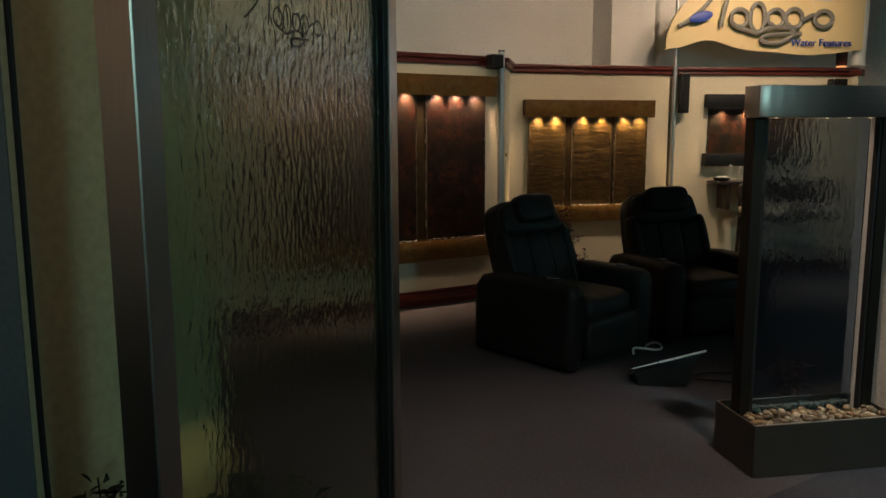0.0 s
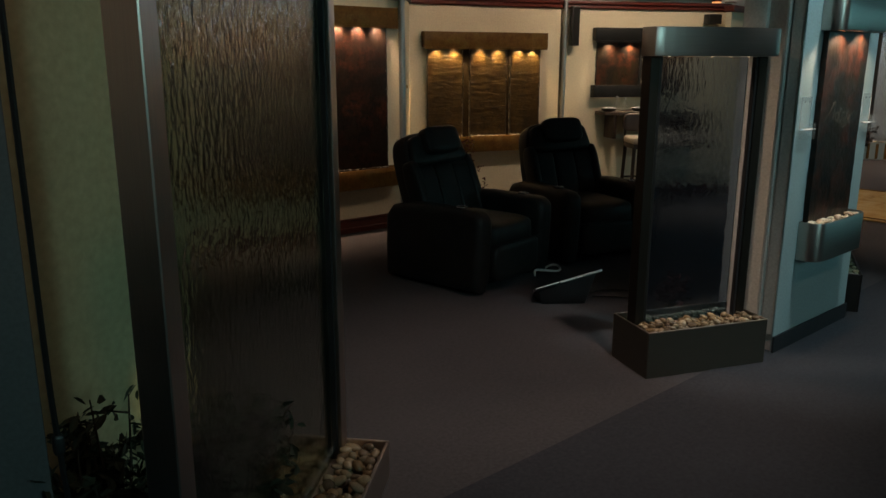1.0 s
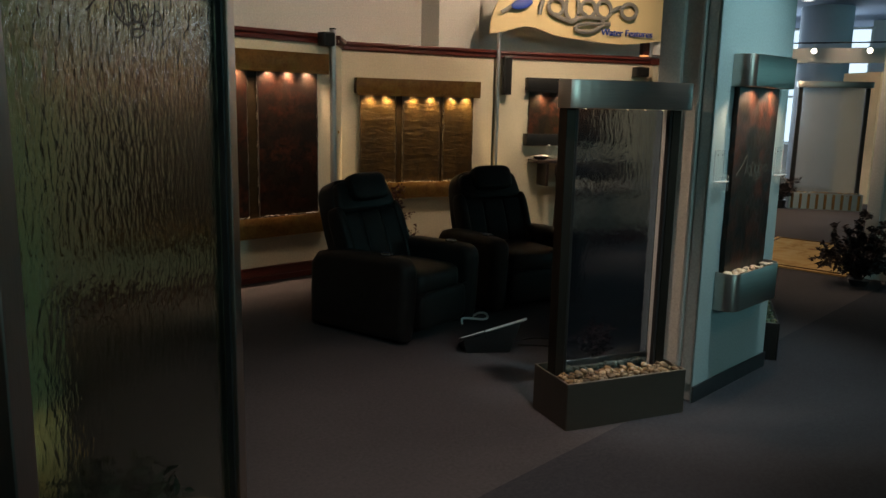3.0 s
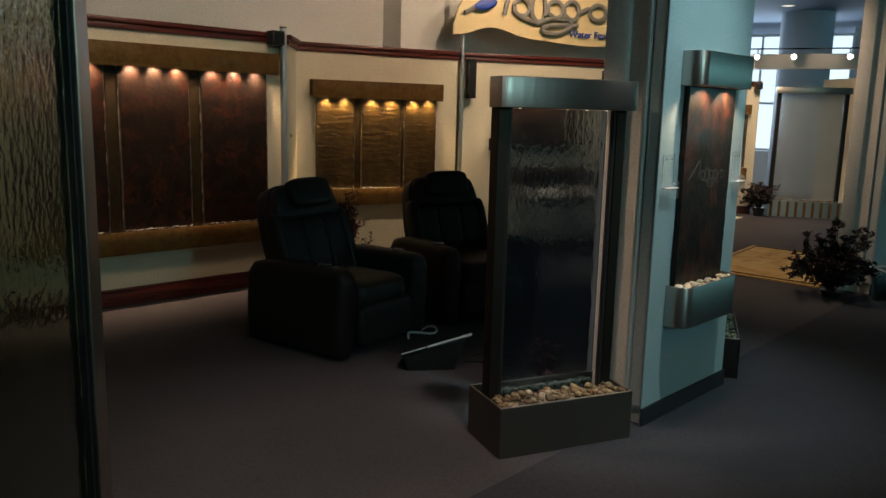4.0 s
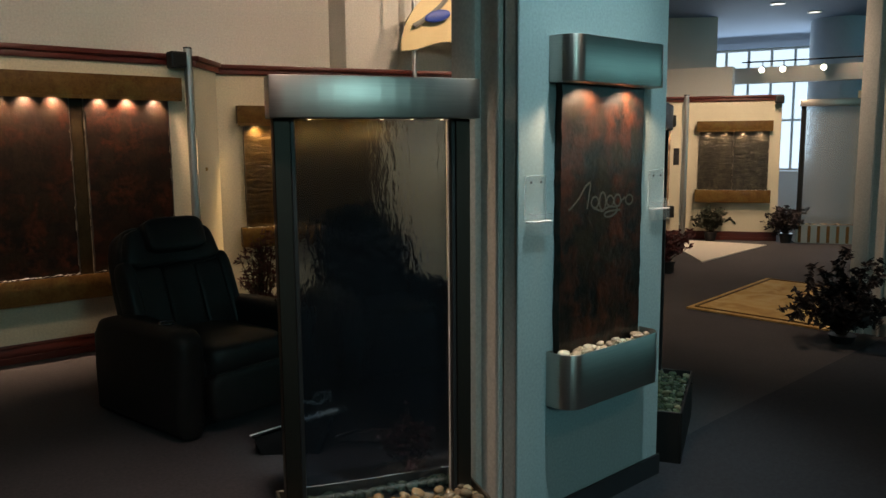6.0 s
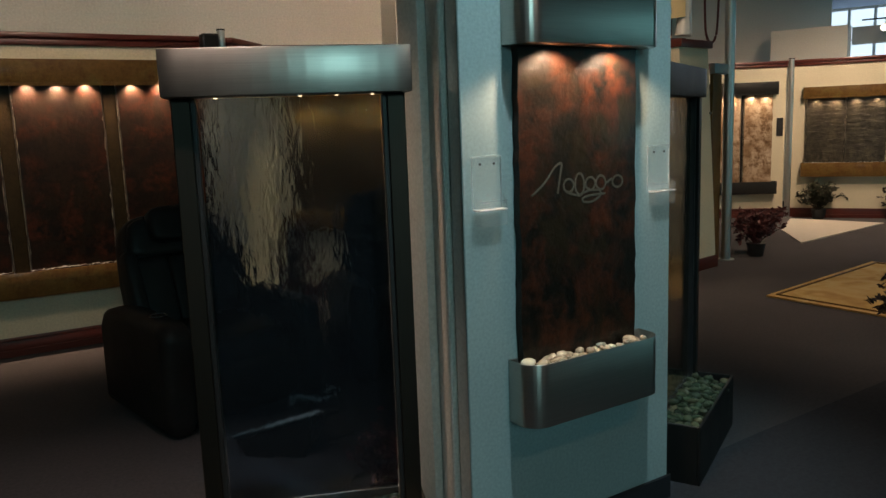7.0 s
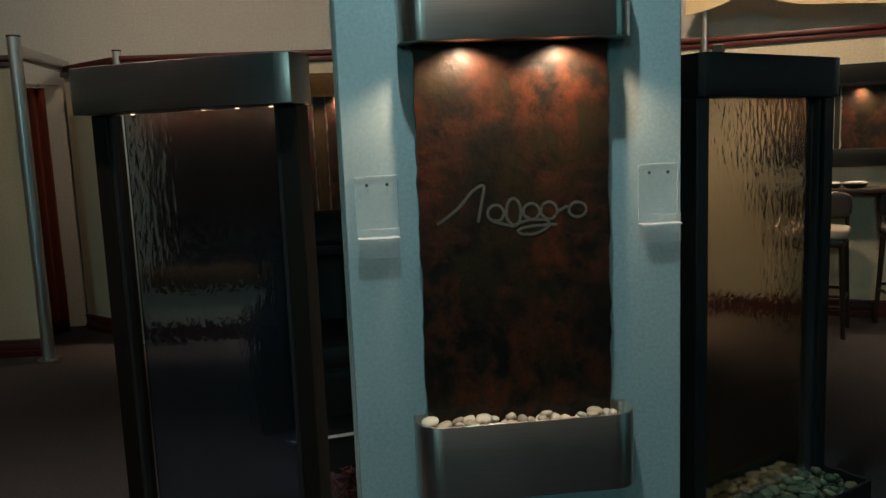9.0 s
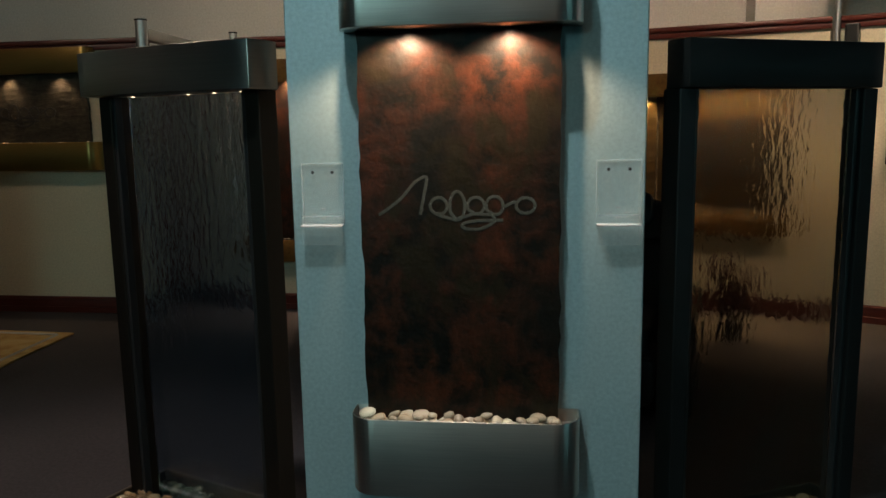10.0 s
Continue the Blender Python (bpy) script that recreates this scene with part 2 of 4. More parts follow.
# white colour stands in for lamp glints on wet pebbles
M["wet_glint"] = grainy("white_glint_beads", (0.30, 0.30, 0.29), (0.5, 0.5, 0.48), 60, 0.12, spec=0.9)
M["cushion"] = grainy("beige_upholstery", (0.42, 0.36, 0.30), (0.50, 0.44, 0.37), 20, 0.85, fine=200)
M["dark_wood"] = grainy("espresso_stained_wood", (0.018, 0.010, 0.007), (0.035, 0.019, 0.012), 9, 0.4, stretch=(1, 1, 0.2))
M["bag"] = grainy("brown_quilted_leather", (0.022, 0.014, 0.012), (0.035, 0.022, 0.018), 16, 0.5)
M["curtain"] = grainy("rust_red_curtain_cloth", (0.16, 0.030, 0.016), (0.22, 0.045, 0.022), 10, 0.9, fine=220, fine_strength=0.3)
M["paper"] = grainy("white_paper", (0.62, 0.62, 0.60), (0.68, 0.68, 0.66), 12, 0.7)
M["plastic_white"] = grainy("white_plastic", (0.6, 0.6, 0.58), (0.66, 0.66, 0.64), 12, 0.35)
M["sign_board"] = grainy("honey_cream_sign_board", (0.62, 0.48, 0.24), (0.68, 0.55, 0.30), 2, 0.5)
M["sign_grey"] = grainy("pewter_sign_lettering", (0.13, 0.125, 0.11), (0.19, 0.18, 0.16), 12, 0.45)
M["sign_blue"] = grainy("blue_sign_lettering", (0.02, 0.05, 0.30), (0.03, 0.07, 0.38), 12, 0.45)
M["etch"] = grainy("pale_etched_stone", (0.030, 0.033, 0.026), (0.055, 0.058, 0.046), 60, 0.7)
M["leaf_plum"] = grainy("plum_red_leaf", (0.055, 0.010, 0.014), (0.11, 0.022, 0.020), 30, 0.55)
M["leaf_dark"] = grainy("dark_olive_leaf", (0.020, 0.024, 0.012), (0.040, 0.042, 0.020), 30, 0.6)
M["leaf_brown"] = grainy("dark_purple_leaf", (0.016, 0.010, 0.011), (0.035, 0.020, 0.020), 30, 0.6)
M["stem"] = grainy("brown_twig", (0.03, 0.018, 0.012), (0.06, 0.035, 0.022), 30, 0.8)
M["mat"] = grainy("ivory_striped_mat", (0.50, 0.45, 0.38), (0.58, 0.53, 0.46), 20, 0.95, fine=160, fine_strength=0.4)
M["lens"] = emitter("lit_lamp_lens", (1.0, 0.78, 0.5), 3.0)
M["ember"] = emitter("glowing_orange_lens", (1.0, 0.42, 0.15), 0.9)
M["track_lens"] = emitter("lit_track_lamp_lens", (1.0, 0.9, 0.72), 12.0)
M["down_lens"] = emitter("lit_downlight_lens", (1.0, 0.93, 0.82), 2.0)
M["day"] = emitter("bright_overcast_sky_backdrop", (0.72, 0.88, 1.0), 1.0)
# made-up teal glow for the steel headers to reflect
M["teal_glow"] = emitter("teal_glow_backdrop", (0.36, 0.90, 0.95), 1.0)
M["bin"] = glass("translucent_grey_plastic", (0.5, 0.52, 0.54), 0.35, 0, 1.1)


def carpet(name, c1, c2):
    m, nt, b = material(name)
    v = coords(nt)
    pile = noise_node(nt, v, 260, 3, 0.7)
    tuft = noise_node(nt, v, 55, 4, 0.6)
    wear = noise_node(nt, v, 0.9, 5, 0.6)
    col = mix(nt, pile, c1, c2)
    col = mix(nt, 0.4, col, ramp(nt, tuft, [(0.35, tuple(x * 0.5 for x in c1)), (0.7, c2)]))
    col = mix(nt, 0.3, col, ramp(nt, wear, [(0.35, c1), (0.7, c2)]))
    nt.links.new(col, b.inputs["Base Color"])
    b.inputs["Roughness"].default_value = 0.95
    b.inputs["Specular IOR Level"].default_value = 0.15
    bump(nt, b, mix(nt, 0.5, pile, tuft), 0.7, 0.006)
    return m


M["carpet"] = carpet("grey_purple_carpet", (0.052, 0.048, 0.052), (0.100, 0.093, 0.098))
# the same carpet, darker and bluer, as if in shadow
M["carpet_shade"] = carpet("shaded_grey_carpet", (0.028, 0.029, 0.035), (0.056, 0.059, 0.069))


def rug_material():
    m, nt, b = material("golden_floral_rug")
    v = coords(nt)
    n = noise_node(nt, v, 3.2, 4, 0.5, 1.6)
    w = nt.nodes.new("ShaderNodeTexVoronoi")
    w.inputs["Scale"].default_value = 2.3
    nt.links.new(v, w.inputs["Vector"])
    col = ramp(nt, n, [(0.34, (0.36, 0.20, 0.055)), (0.5, (0.50, 0.33, 0.11)), (0.68, (0.56, 0.42, 0.20))])
    spots = ramp(nt, w.outputs["Distance"], [(0.10, (1, 1, 1)), (0.17, (0, 0, 0))])
    col = mix(nt, spots, col, (0.22, 0.07, 0.02))
    nt.links.new(mix(nt, 0.2, col, ramp(nt, noise_node(nt, v, 180, 2), [(0.3, (0.2, 0.12, 0.04)), (0.7, (0.6, 0.45, 0.2))])), b.inputs["Base Color"])
    b.inputs["Roughness"].default_value = 0.95
    bump(nt, b, noise_node(nt, v, 220, 2), 0.5, 0.004)
    return m


M["rug"] = rug_material()


def stone_material(name, stops):
    m, nt, b = material(name)
    oi = nt.nodes.new("ShaderNodeObjectInfo")
    col = ramp(nt, oi.outputs["Random"], stops)
    n = noise_node(nt, coords(nt), 40, 5)
    nt.links.new(mix(nt, 0.35, col, ramp(nt, n, [(0.35, (0.10, 0.07, 0.045)), (0.65, (0.62, 0.55, 0.45))]), "OVERLAY"), b.inputs["Base Color"])
    b.inputs["Roughness"].default_value = 0.22
    bump(nt, b, n, 0.2, 0.003)
    return m


M["pebble"] = stone_material("river_pebble", [(0, (0.34, 0.26, 0.16)), (0.2, (0.11, 0.07, 0.042)), (0.4, (0.38, 0.31, 0.21)), (0.6, (0.19, 0.12, 0.06)), (0.8, (0.06, 0.045, 0.033)), (1, (0.30, 0.20, 0.11))])
M["pebble_pale"] = stone_material("pale_river_pebble", [(0, (0.62, 0.56, 0.45)), (0.3, (0.48, 0.38, 0.28)), (0.6, (0.68, 0.63, 0.54)), (0.85, (0.34, 0.26, 0.20)), (1, (0.60, 0.50, 0.38))])
M["pebble_green"] = stone_material("grey_green_pebble", [(0, (0.05, 0.08, 0.05)), (0.3, (0.10, 0.125, 0.075)), (0.6, (0.03, 0.05, 0.035)), (0.85, (0.16, 0.16, 0.10)), (1, (0.07, 0.10, 0.07))])


# ---- mesh helpers ----
def finish(name, bm, mat, smooth=None):
    me = bpy.data.meshes.new(name)
    bmesh.ops.recalc_face_normals(bm, faces=bm.faces)
    bm.to_mesh(me)
    bm.free()
    if mat is not None:
        me.materials.append(M[mat] if isinstance(mat, str) else mat)
    if smooth:
        for p in me.polygons:
            p.use_smooth = True
        me.set_sharp_from_angle(angle=radians(smooth))
    return me


def thing(name, label, category, m, group="", kind=""):
    o = new(name)
    o.empty_display_size = 0.1
    o.matrix_world = m
    return tagged(o, label, category, group, kind)


def part(name, bm, mat, parent, label="", m=None, smooth=35):
    o = new(name, finish(name, bm, mat, smooth))
    o.parent = parent
    if m is not None:
        o.matrix_local = m
    return tagged(o, label)


def solo(name, bm, mat, label, category, m=None, group="", kind="", smooth=35):
    o = new(name, finish(name, bm, mat, smooth))
    if m is not None:
        o.matrix_world = m
    return tagged(o, label, category, group, kind)


def box(x0, x1, y0, y1, z0, z1, bevel=0.0, seg=2, bm=None):
    bm = bm or bmesh.new()
    r = bmesh.ops.create_cube(bm, size=1.0, matrix=Matrix.Translation(((x0 + x1) / 2, (y0 + y1) / 2, (z0 + z1) / 2)) @ Matrix.Diagonal((x1 - x0, y1 - y0, z1 - z0, 1)))
    if bevel:
        edges = list({e for v in r["verts"] for e in v.link_edges})
        bmesh.ops.bevel(bm, geom=edges, offset=bevel, segments=seg, profile=0.5, affect="EDGES")
    return bm


def prism(points, z0, z1, bevel=0.0, bm=None):
    """A flat outline in x and y, extruded from z0 to z1."""
    bm = bm or bmesh.new()
    f = bm.faces.new([bm.verts.new((x, y, z0)) for x, y in points])
    r = bmesh.ops.extrude_face_region(bm, geom=[f])
    vs = [g for g in r["geom"] if isinstance(g, bmesh.types.BMVert)]
    bmesh.ops.translate(bm, verts=vs, vec=(0, 0, z1 - z0))
    if bevel:
        bmesh.ops.bevel(bm, geom=list(bm.edges), offset=bevel, segments=2, profile=0.5, affect="EDGES")
    return bm


def tube(points, r, n=8, bm=None, cap=True):
    bm = bm or bmesh.new()
    pts = [Vector(p) for p in points]
    rings = []
    for i, p in enumerate(pts):
        d = (pts[min(i + 1, len(pts) - 1)] - pts[max(i - 1, 0)]).normalized()
        up = Vector((0, 0, 1)) if abs(d.z) < 0.95 else Vector((1, 0, 0))
        a = d.cross(up).normalized()
        b = d.cross(a).normalized()
        rr = r[i] if isinstance(r, (list, tuple)) else r
        rings.append([bm.verts.new(p + (a * math.cos(2 * math.pi * k / n) + b * math.sin(2 * math.pi * k / n)) * rr) for k in range(n)])
    for r0, r1 in zip(rings, rings[1:]):
        for k in range(n):
            bm.faces.new((r0[k], r0[(k + 1) % n], r1[(k + 1) % n], r1[k]))
    if cap:
        bm.faces.new(rings[0][::-1])
        bm.faces.new(rings[-1])
    return bm


def cylinder(x, y, z0, z1, r, n=20, r1=None, bm=None):
    return tube([(x, y, z0), (x, y, z1)], [r, r if r1 is None else r1], n, bm)


def cushion(sx, sy, sz, p=0.45, nu=28, nv=14, at=(0, 0, 0), bm=None):
    """A plump rounded block (superellipsoid) with full sizes sx, sy, sz."""
    bm = bm or bmesh.new()

    def f(c):
        return math.copysign(abs(c) ** p, c)
    rows = []
    for j in range(1, nv):
        v = -math.pi / 2 + math.pi * j / nv
        rows.append([bm.verts.new((at[0] + sx / 2 * f(math.cos(v)) * f(math.cos(u)), at[1] + sy / 2 * f(math.cos(v)) * f(math.sin(u)), at[2] + sz / 2 * f(math.sin(v))))
                     for u in (2 * math.pi * i / nu for i in range(nu))])
    lo, hi = bm.verts.new((at[0], at[1], at[2] - sz / 2)), bm.verts.new((at[0], at[1], at[2] + sz / 2))
    for a, b in zip(rows, rows[1:]):
        for i in range(nu):
            bm.faces.new((a[i], a[(i + 1) % nu], b[(i + 1) % nu], b[i]))
    for i in range(nu):
        bm.faces.new((lo, rows[0][(i + 1) % nu], rows[0][i]))
        bm.faces.new((hi, rows[-1][i], rows[-1][(i + 1) % nu]))
    return bm


def along(p, q):
    """The pose of a run from p to q on the floor: x along it, -y towards the viewer's side."""
    return pose(p[0], p[1], 0, 0, 0, math.degrees(math.atan2(q[1] - p[1], q[0] - p[0])))


def run_length(p, q):
    return math.hypot(q[0] - p[0], q[1] - p[1])


# ---- structure ----
solo("floor", box(-6, 26, -5, 14, -0.12, 0.0), "carpet", "grey purple loop-pile carpet floor", "floor", kind="structure", smooth=None)
# sheet with the shadow of column and water panel painted into its colour
solo("carpet_shadow", prism([(-5.9, -4.9), (25.9, -4.9), (25.9, 3.9), (9.9, 3.32), (5.6, 3.12), (4.3, 3.02), (2.06, 2.93), (-5.9, 2.7)], 0.0, 0.004), "carpet_shade", "darker bluish carpet sheet painting the shadow along the walkway", "carpet", kind="structure", smooth=None)
CEIL = 3.75
solo("ceiling", box(-6, 26, -5, 14, CEIL, CEIL + 0.15), "ceiling", "grey blue painted ceiling", "ceiling", kind="structure", smooth=None)


def wall(name, p, q, z0, z1, mat, label, thick=0.12, kind="structure"):
    o = solo(name, box(0, run_length(p, q), 0, thick, z0, z1), mat, label, "wall", along(p, q), kind=kind, smooth=None)
    return o


# outer shell; the south windows are unseen, added for reflections in the steel
bm = bmesh.new()
for a in ((-6, 1.25, 0, CEIL), (2.25, 12.5, 0, CEIL), (22.5, 26, 0, CEIL), (12.5, 22.5, 0, 0.9), (12.5, 22.5, 3.6, CEIL), (1.25, 2.25, 0, 2.7), (1.25, 2.25, 3.65, CEIL)):
    box(a[0], a[1], -5.0, -4.8, a[2], a[3], bm=bm)
solo("wall_south", bm, "white_wall", "off-white south wall with two window openings", "wall", kind="structure", smooth=None)
win = thing("assumed_window_1", "assumed clerestory window in the unseen south wall, added for header highlights", "window", pose(1.25, -4.9, 2.7), kind="structure")
bm = bmesh.new()
for a in ((0, 1.0, 0, 0.05), (0, 1.0, 0.90, 0.95), (0, 0.05, 0.05, 0.90), (0.95, 1.0, 0.05, 0.90)):
    box(a[0], a[1], -0.04, 0.04, a[2], a[3], 0.004, 1, bm)
part("window_frame", bm, "pipe", win)
# unseen window, added to brighten what the column fountain's header mirrors
win = thing("assumed_window_3", "assumed wide window in the unseen south wall, added for a header reflection", "window", pose(12.5, -4.9, 0.9), kind="structure")
bm = bmesh.new()
for a in ((0, 10.0, 0, 0.05), (0, 10.0, 2.65, 2.7)) + tuple((x, x + 0.05, 0.05, 2.65) for x in (0, 2.49, 4.98, 7.46, 9.95)):
    box(a[0], a[1], -0.04, 0.04, a[2], a[3], 0.004, 1, bm)
part("window_frame", bm, "pipe", win)
# glowing sheet added out of view, seen only as reflections
solo("glow_sheet_south", box(-0.6, 25.4, -5.62, -5.6, 0.2, 4.4), "teal_glow", "glowing teal sheet added behind the assumed south windows", "backdrop", kind="structure", smooth=None)
wall("wall_west", (-5.9, -4.8), (-5.9, 13.9), 0, CEIL, "white_wall", "off-white west wall")
wall("wall_north_upper", (-5.9, 7.74), (8.9, 7.74), 0, CEIL, "white_wall", "off-white painted upper wall behind the display panels")
wall("wall_north_step", (6.08, 7.44), (6.72, 7.44), 0, CEIL, "white_wall", "off-white boxed-out pilaster on the upper wall", 0.30)
wall("wall_upper_sign", (6.72, 7.46), (8.9, 6.55), 2.0, CEIL, "white_wall", "off-white wall behind the hanging sign", 0.1)
wall("wall_upper_return", (8.95, 6.55), (8.96, 7.74), 2.2, CEIL, "white_wall", "off-white upper wall return", 0.1)
wall("wall_upper_side", (8.9, 7.74), (12.2, 11.2), 0, CEIL, "white_wall", "off-white upper wall beside the far displays", 0.1)
wall("wall_upper_far", (12.2, 11.2), (14.9, 8.76), 0, CEIL, "white_wall", "off-white upper wall behind the end displays", 0.1)

A0, A1 = (2.0, 7.0), (4.30, 7.0)
F0, F1 = (4.36, 7.00), (4.72, 7.40)
B0, B1 = (4.74, 7.52), (6.50, 6.985)
C0, C1 = (6.56, 7.00), (8.42, 6.11)
D0, D1 = (11.2, 9.03), (12.6, 7.94)
G0, G1 = (12.63, 7.92), (13.42, 6.75)
W0, W1 = (-4.5, 6.75), (1.33, 6.75)
TOP = 2.14


def display_wall(name, p, q, label):
    wall(name, p, q, 0, TOP, "cream", label, 0.07)
    n, m = run_length(p, q), along(p, q)
    bm = box(0, n, -0.022, 0.0, 0.0, 0.135, 0.006)
    box(0, n, -0.034, -0.022, 0.0, 0.05, 0.004, 1, bm)
    box(0, n, -0.03, -0.022, 0.112, 0.128, 0.004, 1, bm)
    solo("baseboard", bm, "mahogany", "mahogany baseboard with a moulded profile", "baseboard", m, kind="structure")
    bm = box(-0.01, n + 0.01, -0.028, 0.075, TOP, TOP + 0.045, 0.008)
    box(-0.01, n + 0.01, -0.05, 0.09, TOP + 0.045, TOP + 0.085, 0.01, 2, bm)
    solo("trim", bm, "mahogany", "mahogany cap rail along the panel top", "trim", m, kind="structure")


display_wall("wall_display_a", A0, A1, "cream painted display wall panel")
display_wall("wall_display_fold", F0, F1, "narrow cream panel folding back between two walls")
display_wall("wall_display_b", B0, B1, "cream painted angled display wall panel")
display_wall("wall_display_c", C0, C1, "cream painted display wall panel by the bar shelf")
display_wall("wall_display_d", D0, D1, "cream painted display wall panel at the far side")
display_wall("wall_display_e", G0, G1, "cream painted end display wall panel")
display_wall("wall_display_door", (1.32, 7.62), (1.93, 7.06), "narrow cream panel beside the curtained doorway")
display_wall("wall_display_west", W0, W1, "cream painted display wall panel beside the curtain")


# ---- columns ----
def column(name, x0, x1, y0, y1, front, label, turn=0.0):
    c = thing(name, label, "column", pose(x0, y0, 0, 0, 0, turn), group="showroom columns")
    w, d = x1 - x0, y1 - y0
    part("core", box(0.02, w - 0.02, 0.012, d, 0, CEIL - 0.002), "white_trim", c, "white painted side faces", smooth=None)
    part("front_board", box(0, w, 0, 0.012, 0.0, CEIL - 0.002, 0.003, 1), front, c)
    bm = box(0.004, 0.0195, 0.0125, 0.075, 0.1, CEIL - 0.003, 0.004, 1)
    part("corner_bead", bm, "white_trim", c, "painted corner bead")
    bm = box(-0.012, 0.0185, 0.085, 0.105, 0.0, CEIL - 0.003, 0.004, 1)
    part("edge_moulding", bm, "white_trim", c, "white moulding along the side")
    bm = box(-0.016, 0.0185, 0.205, d - 0.005, 0.0, CEIL - 0.003, 0.006, 2)
    part("side_board", bm, "white_trim", c, "white upright board")
    bm = box(-0.012, w + 0.012, -0.012, -0.0005, 0, 0.1, 0.004, 1)
    part("skirting", bm, "dark_base", c, "dark vinyl skirting")
    return c


COL = pose(3.838, 2.899, 0, 0, 0, 1.8)
column("column", 3.838, 4.778, 2.899, 3.24, "teal", "pale teal square showroom column with white sides", 1.8)
column("column", 8.24, 9.2, 3.2, 3.53, "grey_blue", "grey blue showroom column beside a dark plant")
column("column", -0.78, 0.17, 2.72, 2.86, "grey_dark", "mid grey showroom column with a cable down its edge")
wall("wall_wing", (0.10, 2.93), (0.69, 3.30), 0, 2.6, "cream_green", "pale green cream wall wing behind the tall glass panel", 0.05)

# ---- pebbles ----
def pebble_mesh(i, mat):
    bm = bmesh.new()
    bmesh.ops.create_icosphere(bm, subdivisions=2, radius=1.0)
    rnd = random.Random(40 + i)
    off = Vector((rnd.uniform(0, 50), rnd.uniform(0, 50), 0))
    sx, sy, sz = rnd.uniform(0.85, 1.25), rnd.uniform(0.65, 0.95), rnd.uniform(0.42, 0.62)
    for v in bm.verts:
        k = 1 + 0.22 * noise.noise(v.co * 1.1 + off)
        v.co = Vector((v.co.x * sx, v.co.y * sy, v.co.z * sz)) * k
    return finish("pebble", bm, mat, 80)


PEBBLES = {k: [pebble_mesh(i, k) for i in range(7)] for k in ("pebble", "pebble_pale", "pebble_green")}


def pebbles(parent, kind, x0, x1, y0, y1, z, size, seed, layers=1, avoid=None):
    """Lays pebbles on a jittered grid, each one a piece of its own."""
    rnd = random.Random(seed)
    for layer in range(layers):
        step = size * 1.55
        y = y0 + size * 0.7
        while y < y1 - size * 0.4:
            x = x0 + size * 0.8 + rnd.uniform(0, size * 0.6)
            while x < x1 - size * 0.6:
                px, py = x + rnd.uniform(-0.25, 0.25) * size, y + rnd.uniform(-0.3, 0.3) * size
                if (layer == 0 or rnd.random() < 0.5) and not (avoid and avoid(px, py)):
                    o = new("pebble", rnd.choice(PEBBLES[kind]))
                    o.parent = parent
                    s = size * rnd.uniform(0.7, 1.2)
                    o.matrix_local = pose(px, py, z + layer * size * 0.75 + rnd.uniform(-0.15, 0.2) * size, rnd.uniform(-25, 25), rnd.uniform(-25, 25), rnd.uniform(0, 360)) @ Matrix.Scale(s, 4)
                x += step * rnd.uniform(0.85, 1.2)
            y += step * 0.85


def open_basin(w, d, h, t=0.012, inner=0.05):
    """A sheet metal trough, open above, with a turned rim."""
    bm = box(-w / 2, w / 2, -d / 2, -d / 2 + t, 0, h, 0.003, 1)
    box(-w / 2, w / 2, d / 2 - t, d / 2, 0, h, 0.003, 1, bm)
    box(-w / 2, -w / 2 + t, -d / 2 + t, d / 2 - t, 0, h, 0.003, 1, bm)
    box(w / 2 - t, w / 2, -d / 2 + t, d / 2 - t, 0, h, 0.003, 1, bm)
    box(-w / 2 + t, w / 2 - t, -d / 2 + t, d / 2 - t, 0.01, h - inner, bm=bm)
    return bm


# ---- free-standing water panels ----
def bowed_outline(w, d, bow, n=14):
    pts = [(-w / 2, d / 2), (-w / 2, -d / 2)]
    for i in range(1, n):
        s = -1 + 2 * i / n
        pts.append((w / 2 * s, -d / 2 - bow * (1 - s * s)))
    return pts + [(w / 2, -d / 2), (w / 2, d / 2)]


